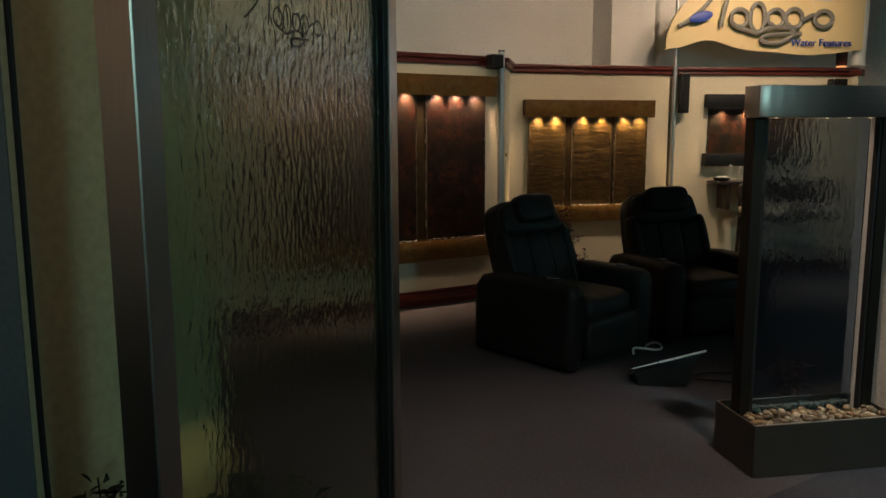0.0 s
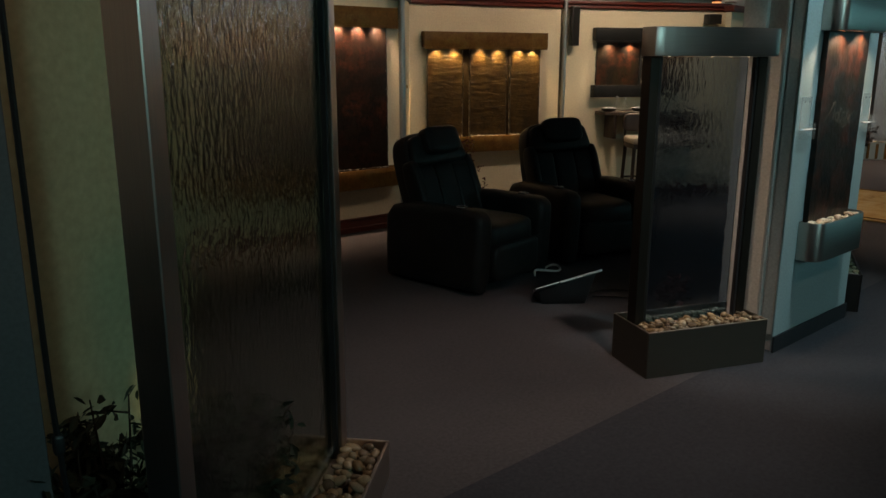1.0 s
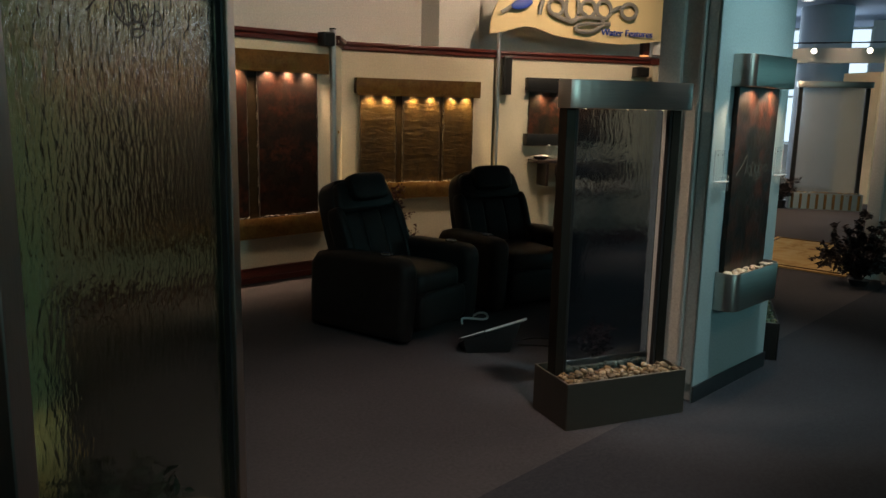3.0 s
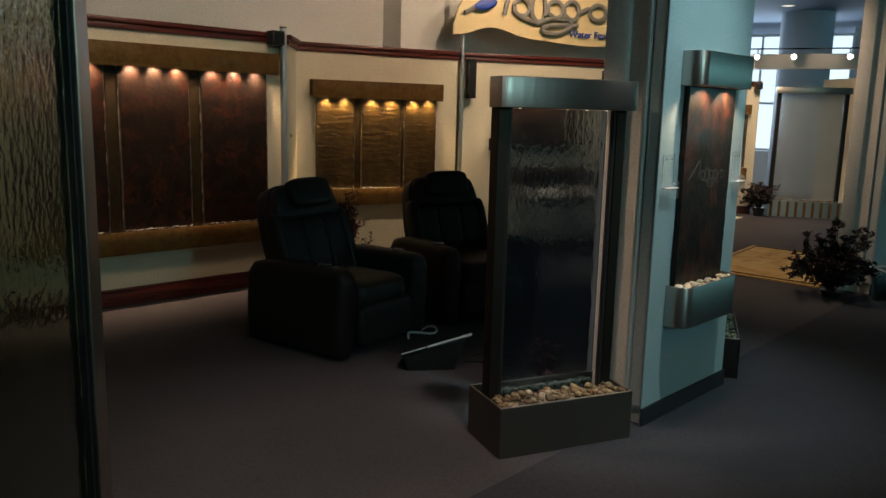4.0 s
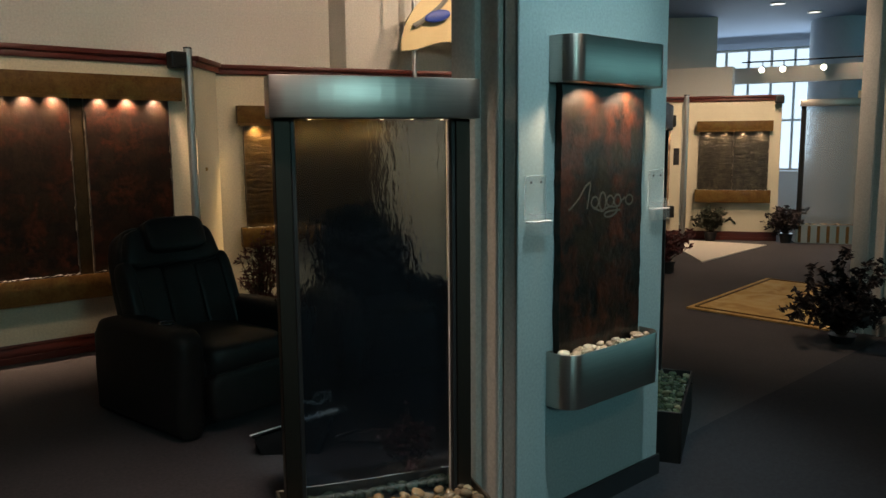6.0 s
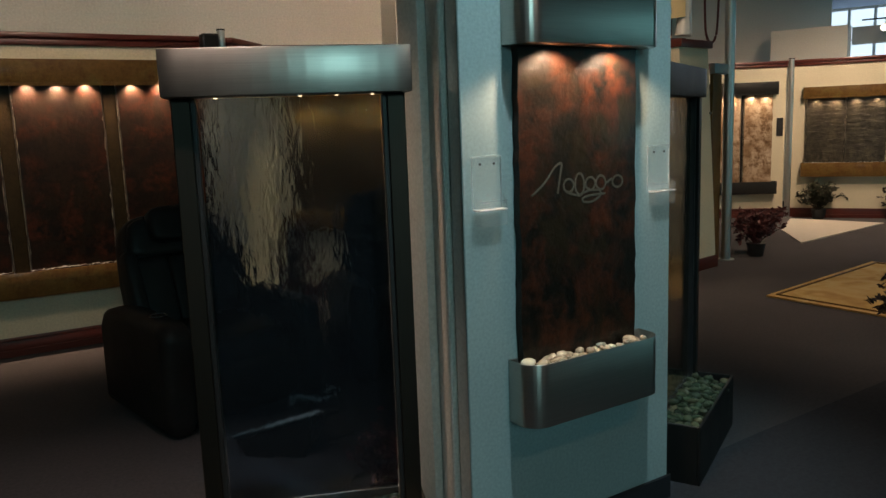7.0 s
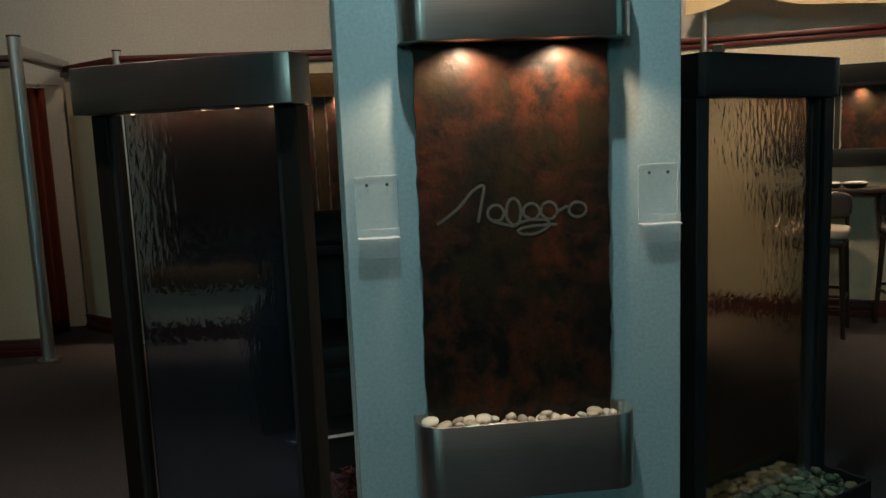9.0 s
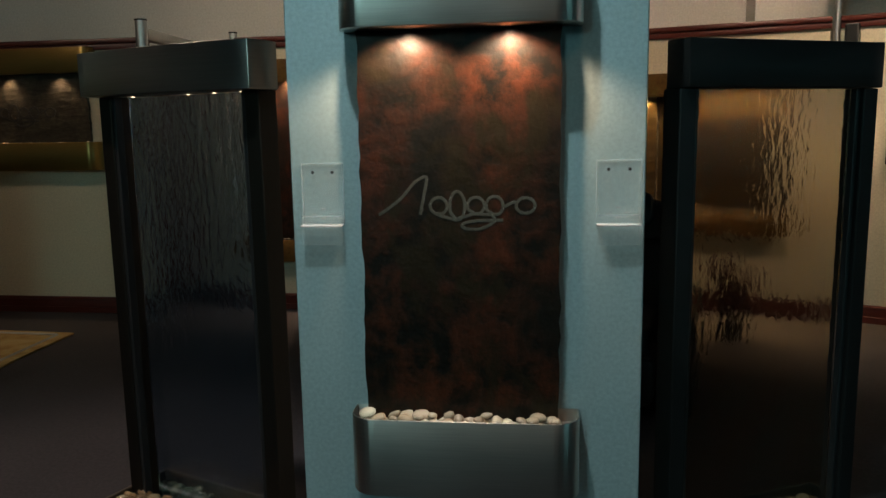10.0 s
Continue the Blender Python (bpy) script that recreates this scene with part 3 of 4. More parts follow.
def water_panel(label, m, w, base, header, top, metal, upright, pane, front, back, seed, bow=0.0, post=0.055, size=0.026, header_metal=None, lamps=(), set_back=0.03, header_y=0.0, inner_strips=False):
    """base: (w, d, h); header: (w, d, h); the pane stands between two uprights on the middle line."""
    f = thing("water_panel", label, "water feature", m, group="free-standing water panels")
    bw, bd, bh = base
    hw, hd, hh = header
    b = part("basin", open_basin(bw, bd, bh), metal, f)
    part("header", prism([(x, y + header_y) for x, y in bowed_outline(hw, hd, bow)], top - hh, top, 0.004), header_metal or metal, f, "brushed metal header box", smooth=25)
    zl, zh = bh - 0.05, top - hh - 0.001
    for s in (-1, 1):
        part("upright", box(s * w / 2 - post / 2, s * w / 2 + post / 2, set_back - (0.064 if inner_strips else 0.038), set_back + (0.012 if inner_strips else 0.038), zl, zh, 0.003, 1), upright, f)
        x = s * (w / 2 - post / 2 - 0.008)
        # pale strip painted for the lit inner post face; the gasket gives its dark part
        if inner_strips and s > 0:
            part("pale_strip", box(x - 0.0055, x + 0.0055, set_back - 0.030, set_back - 0.0065, zl, zh, 0.002, 1), "grey_blue", f, "pale strip painting light on the inner post face")
        part("gasket", box(x - 0.0075, x + 0.0075, set_back - (0.060 if inner_strips else 0.025), set_back + (-0.031 if inner_strips else 0.025), zl, zh, 0.002, 1), "black_plastic", f, "black rubber gasket")
    g = part("glass_pane", box(-w / 2 + post / 2 + 0.017, w / 2 - post / 2 - 0.017, set_back - 0.005, set_back + 0.005, zl, zh), pane, f, "sheet of glass with water running down", smooth=None)
    g.visible_shadow = False
    part("spill_bar", tube([(-w / 2 + 0.06, set_back - 0.012, bh + 0.004), (w / 2 - 0.06, set_back - 0.012, bh + 0.004)], 0.006, 6), "acrylic", f, "clear splash bar")
    # glowing discs put where glints show on the water; no lamp goes with them
    for x in lamps:
        part("lamp_lens", cylinder(x, set_back - 0.03, zh - 0.0018, zh - 0.0005, 0.006, 12), "lens", f, "glowing disc, a halogen lens on wall fountains, a glint on water panels")
    pebbles(f, front, -bw / 2 + 0.015, bw / 2 - 0.015, -bd / 2 + 0.015, set_back - 0.02, bh - 0.03, size, seed, 2)
    pebbles(f, back, -bw / 2 + 0.015, bw / 2 - 0.015, set_back + 0.02, bd / 2 - 0.015, bh - 0.035, size, seed + 1, 1)
    return f


FX = pose(3.392, 3.145, 0, 0, 0, -21)
water_panel("brushed steel water panel with smoked glass and pebble basin", FX, 0.635, (0.73, 0.345, 0.248), (0.725, 0.12, 0.137), 1.74, "steel_dark", "steel_post", "glass_dark", "pebble", "pebble_green", 11, 0.020, header_metal="steel", set_back=0.058, lamps=(-0.22, 0.03, 0.14, 0.25), inner_strips=True)
GX = pose(5.186, 3.237, 0, 0, 0, 28.5)
water_panel("black framed water panel with bronze glass and pebble basin", GX, 0.655, (0.735, 0.35, 0.255), (0.69, 0.10, 0.13), 1.712, "black", "black", "glass_bronze", "pebble_green", "pebble", 23, 0.0, set_back=0.03, header_y=0.02)
EX = pose(0.831, 2.865, 0, 0, 0, 42.5)
water_panel("tall brushed steel water panel with green glass", EX, 1.23, (1.30, 0.353, 0.150), (1.33, 0.17, 0.17), 2.22, "steel_v", "steel_v", "glass_green", "pebble", "pebble", 37, 0.0, post=0.07, size=0.028)
tall = [o for o in bpy.data.objects if o.name.startswith("water_panel") and "tall" in o["label"]][0]
ETCH = tall
JX = pose(13.85, 6.05, 0, 0, 0, -57)
water_panel("far stainless steel water panel with frosted looking glass", JX, 1.05, (1.16, 0.36, 0.28), (1.16, 0.14, 0.10), 2.14, "steel", "black", "glass_clear", "pebble", "pebble_green", 51, 0.03, size=0.035)
skirted = [o for o in bpy.data.objects if o.name.startswith("water_panel") and "far stain" in o["label"]][0]
for k in range(9):
    x = -0.52 + 0.13 * k
    part("skirt_strip", box(x - 0.022, x + 0.022, -0.190, -0.1815, 0.01, 0.265, 0.004, 1), "bronze", skirted, "upright brass strip")


# ---- wall fountains ----
def wall_fountain(label, m, w, spans, z0, z1, header_h, bowl_h, metal, stone, depth=0.10, bowl_depth=0.13, round_ends=False, lamps=2, watts=1.6, pebble="pebble_pale", dividers=True, colour=WARM, name="wall_fountain", size=0.02, cone=110, lamp_out=-0.075, aim=0.02, blend=0.9):
    """Local x along the wall from the left end, -y out of the wall. spans: the (left, right) of each stone panel."""
    f = thing(name, label, "wall fountain", m, group="wall fountains")
    zt, zb = z1 + header_h, z0 - bowl_h

    def body(d, za, zc, name, lab, hollow):
        if round_ends:
            r = min(0.07, d * 0.6)
            pts = [(0, 0)] + [(r - r * math.cos(t), -d + r - r * math.sin(t)) for t in (math.pi / 2 * k / 8 for k in range(9))]
            pts += [(w - x, y) for x, y in reversed(pts)]
        else:
            pts = [(0, 0), (0, -d), (w, -d), (w, 0)]
        bm = prism(pts, za, zc, 0.003)
        if hollow:
            tops = [fc for fc in bm.faces if fc.normal.z > 0.9 and fc.calc_area() > 0.02]
            r = bmesh.ops.inset_region(bm, faces=tops, thickness=0.008)
            bmesh.ops.translate(bm, verts=list({v for fc in tops for v in fc.verts}), vec=(0, 0, -0.035))
        return part(name, bm, metal, f, lab, smooth=30)
    body(depth, z1, zt, "header", "", False)
    if not round_ends:
        part("lip", box(0.004, w - 0.004, -depth, -depth + 0.004, z1 - 0.022, z1 - 0.0005), metal, f, "front lip shading the lamps", smooth=None)
    body(bowl_depth, zb, z0, "bowl", "trough with a row of pebbles", True)
    for i, (a, c) in enumerate(spans):
        bm = bmesh.new()
        nz = 26
        rows = []
        rnd = random.Random(7 + i)
        for k in range(nz + 1):
            z = z0 - 0.03 + (z1 - z0 + 0.03) * k / nz
            j0, j1 = rnd.uniform(-0.004, 0.004), rnd.uniform(-0.004, 0.004)
            rows.append([bm.verts.new(p) for p in ((a + j0, -0.002, z), (a + j0, -0.032, z), (c + j1, -0.032, z), (c + j1, -0.002, z))])
        for r0, r1 in zip(rows, rows[1:]):
            for k in range(4):
                bm.faces.new((r0[k], r0[(k + 1) % 4], r1[(k + 1) % 4], r1[k]))
        bm.faces.new(rows[0][::-1])
        bm.faces.new(rows[-1])
        part("stone_panel", bm, stone, f, "wet slate panel", smooth=None)
        if metal == "bronze":
            for ex in (a - 0.006, c + 0.006):
                rn = random.Random(int(ex * 900) + 5)
                pts = [(ex + rn.uniform(-0.003, 0.003), -0.028 + rn.uniform(-0.002, 0.002), z0 - 0.02 + (z1 - z0 + 0.015) * k / 30) for k in range(31)]
                part("chipped_edge", tube(pts, 0.005, 5), "stone_edge", f, "rough pale edge of the slate")
        for k in range(lamps):
            x = a + (c - a) * (k + 0.5) / lamps
            if not round_ends:
                part("lamp_lens", cylinder(x, lamp_out, z1 - 0.005, z1 - 0.0005, 0.010, 10), "lens", f, "glowing disc, a halogen lens on wall fountains, a glint on water panels")
            e = m @ Vector((x, lamp_out, z1 - 0.010))
            t = m @ Vector((x, lamp_out + aim, z1 - 0.5))
            spot_lamp("fountain_spot", e, t, watts, colour, cone, blend, 0.012)
        # broken white strip along the trough in place of glints
        if metal == "bronze":
            rn = random.Random(int(a * 700) + 31)
            pts = [(a + (c - a) * k / 40, -0.042 + rn.uniform(-0.006, 0.006), z0 - 0.002 + rn.uniform(-0.004, 0.006)) for k in range(41)]
            part("glint_strip", tube(pts, [rn.choice((0.0008, 0.0008, 0.001, 0.0035, 0.005)) for _ in pts], 6), "wet_glint", f, "thin white bead strip painting glints on the wet pebbles")
    if dividers:
        for (a, c), (a2, c2) in zip(spans, spans[1:]):
            part("divider", box(c + 0.012, a2 - 0.012, -0.024, -0.001, z0 - 0.03, z1, 0.003, 1), metal if metal == "black" else "bronze_dark", f)
    x0, x1 = (0.02, w - 0.02)
    pebbles(f, pebble, x0, x1, -bowl_depth + 0.012 + size * 0.55, -0.034 + size * 0.3, z0 - 0.026, size, int(w * 1000) + 3, 2 if round_ends else 1)
    return f


# the slate fountain on the teal column
CF = COL @ pose(0.160, -0.0005, 0)
cf = wall_fountain("brushed steel wall fountain with a red slate panel and etched lettering", CF, 0.615, [(0.038, 0.562)], 0.725, 1.735, 0.168, 0.215, "steel", "slate_red", 0.115, 0.122, True, 2, 12.5, size=0.022, colour=(1.0, 0.70, 0.47), cone=140, lamp_out=-0.098, aim=0.12, blend=0.5)


def scribble(pts, r, n=6):
    """A flowing stroke through the points."""
    out = []
    P = [Vector(p) for p in pts]
    for i in range(len(P) - 1):
        a, b, c, d = P[max(i - 1, 0)], P[i], P[i + 1], P[min(i + 2, len(P) - 1)]
        for k in range(6):
            t = k / 6
            out.append(0.5 * ((2 * b) + (c - a) * t + (2 * a - 5 * b + 4 * c - d) * t * t + (3 * b - a - 3 * c + d) * t ** 3))
    out.append(P[-1])
    return tube(out, r, n)


def flourish(scale, x0, z0, y, r, flat=0.4):
    """A brush-script mark drawn as loops, of the size of the etched logo."""
    def loop(cx, cz, rx, rz, a0, a1, n=9):
        return [(cx + rx * math.cos(radians(a0 + (a1 - a0) * k / n)), cz + rz * math.sin(radians(a0 + (a1 - a0) * k / n))) for k in range(n + 1)]
    wave = [(0.0, 0.0), (0.05, 0.03), (0.14, 0.10), (0.22, 0.19), (0.29, 0.22), (0.275, 0.12), (0.25, 0.0)]
    run = []
    for cx, rx, rz in ((0.36, 0.05, 0.05), (0.47, 0.045, 0.085), (0.58, 0.05, 0.05), (0.69, 0.05, 0.055)):
        run += [(cx + x, z) for x, z in loop(0, 0.05, rx, rz, 250, -110, 8)]
    run += [(0.69, -0.04), (0.61, -0.085), (0.52, -0.085), (0.50, -0.06), (0.57, -0.04), (0.74, -0.035)]
    tail = [(0.74, 0.04), (0.80, 0.07)] + loop(0.87, 0.05, 0.055, 0.045, 160, -200)
    strokes = [wave, run, tail]
    bm = bmesh.new()
    for s in strokes:
        t = scribble([(x0 + a * scale, y, z0 + c * scale) for a, c in s], r)
        me = bpy.data.meshes.new("tmp")
        t.to_mesh(me)
        t.free()
        bm.from_mesh(me)
        bpy.data.meshes.remove(me)
    for v in bm.verts:
        v.co.y = y + (v.co.y - y) * flat
    return bm


part("etched_mark", flourish(0.42, -0.24, 1.79, 0.021, 0.0026), "black_plastic", ETCH, "dark etched brush-script mark")
part("etched_mark", flourish(0.445, 0.085, 1.262, -0.0325, 0.0046, 0.14), "etch", cf, "pale etched brush-script mark")

wall_fountain("large wall fountain with three plum slate panels in rustic copper", pose(2.02, 6.998, 0), 2.20, [(0.10, 0.71), (0.83, 1.385), (1.50, 2.105)], 0.60, 1.885, 0.157, 0.18, "bronze", "slate_plum", 0.10, 0.12, lamps=3, watts=26, colour=(1.0, 0.66, 0.42), cone=116, aim=0.27)
h2m = along((4.905, 7.42), (6.285, 7.0))
h2m = h2m @ pose(0, 0.03, 0)
wall_fountain("wall fountain with three golden ridged slate panels in rustic copper", h2m, 1.44, [(0.06, 0.45), (0.545, 0.965), (1.025, 1.375)], 0.79, 1.715, 0.155, 0.17, "bronze", "slate_gold", 0.09, 0.11, lamps=2, watts=33, colour=(1.0, 0.64, 0.28), lamp_out=-0.068, aim=0.10)
h3m = along(C0, C1) @ pose(0.36, -0.002, 0)
wall_fountain("black framed wall fountain with brown slate above the bar shelf", h3m, 1.20, [(0.05, 0.57), (0.63, 1.15)], 1.31, 1.80, 0.14, 0.135, "black", "slate_red", 0.09, 0.11, lamps=2, watts=26, colour=(1.0, 0.72, 0.45))
h6m = along(D0, D1) @ pose(0.70, -0.002, 0)
wall_fountain("black framed wall fountain with veined marble panels", h6m, 0.95, [(0.06, 0.45), (0.50, 0.89)], 0.53, 1.78, 0.16, 0.18, "black", "slate_marble", 0.10, 0.13, lamps=2, watts=13, colour=(1.0, 0.74, 0.5))
h5m = along(G0, G1) @ pose(0.19, -0.002, 0)
wall_fountain("wall fountain with two grey slate panels in rustic copper", h5m, 1.10, [(0.05, 0.54), (0.555, 1.05)], 0.785, 1.70, 0.14, 0.195, "bronze", "slate_grey", 0.09, 0.12, lamps=2, watts=10, dividers=False)
h0m = pose(-0.55, 6.748, 0)
h0 = wall_fountain("brass wall fountain with dark slate and an etched mark", h0m, 1.46, [(0.06, 1.38)], 1.42, 1.965, 0.195, 0.225, "brass", "slate_grey", 0.11, 0.13, True, lamps=3, watts=6)
part("etched_mark", flourish(0.8, 0.35, 1.62, -0.0325, 0.008), "black_plastic", h0, "dark etched brush-script mark")
lf = wall_fountain("black framed wall fountain with grey slate on the column", pose(8.40, 3.199, 0), 0.68, [(0.06, 0.62)], 1.0, 1.80, 0.14, 0.13, "black", "slate_grey", 0.10, 0.12, lamps=2, watts=8, colour=(0.9, 0.95, 1.0))
for s in (0.0, 0.625):
    part("side_rail", box(s + 0.002, s + 0.053, -0.05, -0.001, 1.0, 1.80, 0.003, 1), "black", lf)


# ---- acrylic leaflet holders on the teal column ----
def leaflet_holder(x):
    h = thing("leaflet_holder", "empty clear acrylic leaflet holder screwed to the teal column", "leaflet holder", COL @ pose(x, -0.002, 1.232), group="leaflet holders")
    w = 0.112
    part("back_plate", box(0, w, -0.004, -0.0005, 0.003, 0.165, 0.001, 1), "acrylic", h)
    for name, a in (("side_edge", (-0.0012, 0.0002)), ("side_edge", (w - 0.0002, w + 0.0012))):
        part(name, box(a[0], a[1], -0.0046, -0.0004, 0.003, 0.1655), "acrylic_edge", h, "bright polished edge", smooth=None)
    part("top_edge", box(0.001, w - 0.001, -0.0046, -0.0004, 0.1652, 0.1668), "acrylic_edge", h, "bright polished edge", smooth=None)
    part("front_plate", box(0.004, w - 0.004, -0.040, -0.0375, -0.05, 0.026, 0.001, 1), "acrylic", h, "clear front plate of the pocket")
    part("front_lip", box(0.004, w - 0.004, -0.0405, -0.037, 0.0262, 0.028), "acrylic_edge", h, "bright polished edge", smooth=None)
    for sx in (0.003, w - 0.005):
        bm = bmesh.new()
        pts = [(-0.0042, 0.003), (-0.0042, -0.05), (-0.0372, -0.05), (-0.0372, 0.026), (-0.0042, 0.05)]
        f = bm.faces.new([bm.verts.new((sx, y, z)) for y, z in pts])
        r = bmesh.ops.extrude_face_region(bm, geom=[f])
        bmesh.ops.translate(bm, verts=[g for g in r["geom"] if isinstance(g, bmesh.types.BMVert)], vec=(0.002, 0, 0))
        part("side_wall", bm, "acrylic", h, smooth=None)
    part("ledge", box(0.0, w, -0.041, -0.0042, -0.002, 0.0025, 0.001, 1), "acrylic_frost", h, "frosted bottom ledge")
    for sx in (0.03, 0.084):
        part("screw", tube([(sx, -0.0064, 0.142), (sx, -0.0042, 0.142)], 0.0045, 10), "black_plastic", h)
    for a, z in ((0.03, 0.026), (0.056, 0.016), (0.078, 0.028), (0.056, 0.042)):
        part("moulded_mark", box(a - 0.006, a + 0.006, -0.0062, -0.0042, z, z + 0.003, 0.0008, 1), "acrylic_frost", h, "small raised moulding mark")
    return h


leaflet_holder(0.032)
leaflet_holder(0.815)


# ---- recliners ----
def recliner(label, m):
    r = thing("recliner", label, "armchair", m, group="black recliners")
    # local: x to the sitter's left as seen from the front = right of picture, -y forward
    W, D = 0.93, 0.90
    part("body", box(-W / 2 + 0.06, W / 2 - 0.06, -D / 2 + 0.07, D / 2, 0.03, 0.40, 0.03, 3), "leather", r)
    for s in (-1, 1):
        n = 12
        prof = [(-D / 2 + 0.02, 0.02), (-D / 2, 0.10), (-D / 2 - 0.015, 0.30), (-D / 2 - 0.02, 0.46)]
        prof += [(-D / 2 + 0.08 - 0.10 * math.cos(t), 0.50 + 0.095 * math.sin(t)) for t in (math.pi / 2 * k / 6 for k in range(7))]
        prof += [(0.05, 0.60), (0.24, 0.585), (0.36, 0.555), (0.42, 0.48), (0.43, 0.25), (0.42, 0.02)]
        bm = bmesh.new()
        x0, x1 = (s * (W / 2 - 0.17), s * W / 2)
        lo, hi = min(x0, x1), max(x0, x1)
        fa = bm.faces.new([bm.verts.new((lo, y, z)) for y, z in prof])
        rr = bmesh.ops.extrude_face_region(bm, geom=[fa])
        bmesh.ops.translate(bm, verts=[g for g in rr["geom"] if isinstance(g, bmesh.types.BMVert)], vec=(hi - lo, 0, 0))
        bmesh.ops.bevel(bm, geom=[e for e in bm.edges if abs(e.verts[0].co.x - e.verts[1].co.x) < 1e-6], offset=0.062, segments=6, profile=0.5, affect="EDGES")
        arm = part("armrest", bm, "leather", r, smooth=50)
        bm = bmesh.new()
        cx = (lo + hi) / 2
        ring = [(cx + 0.042 * math.cos(t), -0.24 + 0.042 * math.sin(t), 0.604) for t in (2 * math.pi * k / 16 for k in range(17))]
        tube(ring, 0.005, 6, bm, False)
        part("cup_holder_ring", bm, "chrome", arm, "chrome cup holder ring")
        part("cup_holder_well", cylinder(cx, -0.24, 0.597, 0.6025, 0.040, 16), "black_plastic", arm)
    part("seat_cushion", cushion(0.54, 0.66, 0.21, 0.38, at=(0, -0.12, 0.375)), "leather", r, smooth=60)
    part("footrest_pad", cushion(0.56, 0.13, 0.27, 0.35, at=(0, -0.41, 0.20)), "leather", r, smooth=60)
    part("seat_seam", tube([(-0.26, -0.478, 0.335), (0, -0.483, 0.338), (0.26, -0.478, 0.335)], 0.005, 6), "seam", r)
    tilt = pose(0, 0.16, 0.36, -21)
    bm = cushion(0.70, 0.20, 0.75, 0.34, 36, 20, at=(0, 0.03, 0.355))
    for v in bm.verts:
        v.co.x *= 1.0 - 0.16 * max(0.0, (v.co.z - 0.25) / 0.53) ** 1.5
    back = part("backrest", bm, "leather", r, "", tilt, 60)
    for x, w in ((-0.205, 0.195), (0, 0.215), (0.205, 0.195)):
        bm = cushion(w, 0.085, 0.43, 0.30, 22, 12, at=(x, -0.055, 0.25))
        for v in bm.verts:
            v.co.y += 0.014 * math.cos(9 * v.co.z + 3 * x) * 0.35
        part("back_channel", bm, "leather", back, smooth=60)
    for sx in (-1, 1):
        part("side_bolster", cushion(0.085, 0.15, 0.50, 0.5, 16, 12, at=(sx * 0.315, -0.045, 0.27)), "leather", back, smooth=60)
    bm = cushion(0.63, 0.13, 0.24, 0.40, 28, 14, at=(0, -0.05, 0.585))
    for v in bm.verts:
        v.co.x *= 1.0 - 0.12 * max(0.0, (v.co.z - 0.50) / 0.2)
    part("shoulder_roll", bm, "leather", back, smooth=60)
    part("head_pillow", cushion(0.39, 0.12, 0.21, 0.45, at=(0.0, -0.125, 0.635)), "leather", back, smooth=60)
    for z, w in ((0.475, 0.28), (0.70, 0.20)):
        part("seam", tube([(-w, -0.112 if z < 0.6 else -0.10, z - 0.006), (0, -0.117 if z < 0.6 else -0.105, z), (w, -0.112 if z < 0.6 else -0.10, z - 0.006)], 0.004, 6), "seam", back)
    for x, y in ((-0.34, -0.33), (0.34, -0.33), (-0.34, 0.34), (0.34, 0.34)):
        part("foot", cylinder(x, y, 0, 0.031, 0.022, 10), "black_plastic", r)
    return r


recliner("black leather recliner with a head pillow and channelled back", pose(3.605, 5.21, 0, 0, 0, 11))
recliner("black leather recliner turned towards the other recliner", pose(4.86, 5.22, 0, 0, 0, -12))


# ---- poles and beams ----
def pole(x, y, z1, r=0.028, label="satin aluminium display pole"):
    p = thing("display_pole", label, "pole", pose(x, y, 0), group="display poles")
    part("tube", cylinder(0, 0, 0.0, z1, r, 18), "pipe", p)
    part("foot_plate", cylinder(0, 0, 0, 0.008, r * 1.8, 18), "pipe", p)
    part("cap", cylinder(0, 0, z1, z1 + 0.012, r * 1.05, 18), "black_plastic", p)
    return p


pole(4.30, 6.955, 2.27, 0.03)
pole(6.53, 6.94, CEIL - 0.02, 0.022)
pole(1.40, 6.60, 2.33, 0.045, "thick satin aluminium pole beside the curtain")
pole(1.965, 7.0, 2.26, 0.032)
pole(9.22, 6.22, CEIL - 0.02, 0.05, "tall satin aluminium pole by the far displays")
pole(12.62, 7.88, 2.24, 0.04)
solo("cross_beam", box(0, 1.05, -0.035, 0.035, 2.19, 2.28, 0.006), "pipe", "satin aluminium cross beam over the curtain", "beam", along((1.395, 6.65), (1.31, 7.70)))
solo("cross_beam", box(0, 0.42, -0.03, 0.03, 1.90, 2.0, 0.006), "pipe", "satin aluminium cross beam beside the tall pole", "beam", along((8.82, 6.1), (9.19, 6.23)))

# leaning wall panel with its own baseboard and cap
lp = thing("leaning_panel", "cream wall panel standing at a slant with mahogany skirting", "panel", along((8.36, 5.95), (8.86, 6.04)))
bm = prism([(0, 0.06), (0, 0), (0.5, 0), (0.5, 0.06)], 0.0, 2.12)
bmesh.ops.transform(bm, matrix=Matrix(((1, 0, -0.105, 0), (0, 1, 0.0, 0), (0, 0, 1, 0), (0, 0, 0, 1))), verts=bm.verts)
part("board", bm, "cream", lp, smooth=None)
part("skirting", box(-0.005, 0.505, -0.02, -0.001, 0, 0.12, 0.005), "mahogany", lp)
part("cap_rail", box(-0.245, 0.30, -0.04, 0.08, 2.121, 2.19, 0.008), "mahogany", lp)
part("knob", tube([(0.33, -0.012, 1.52), (0.33, -0.001, 1.52)], 0.014, 10), "steel_dark", lp)
wall("wall_return", (8.86, 6.12), (9.16, 6.26), 0, 2.0, "bronze", "brown board standing behind the leaning panel", 0.03)


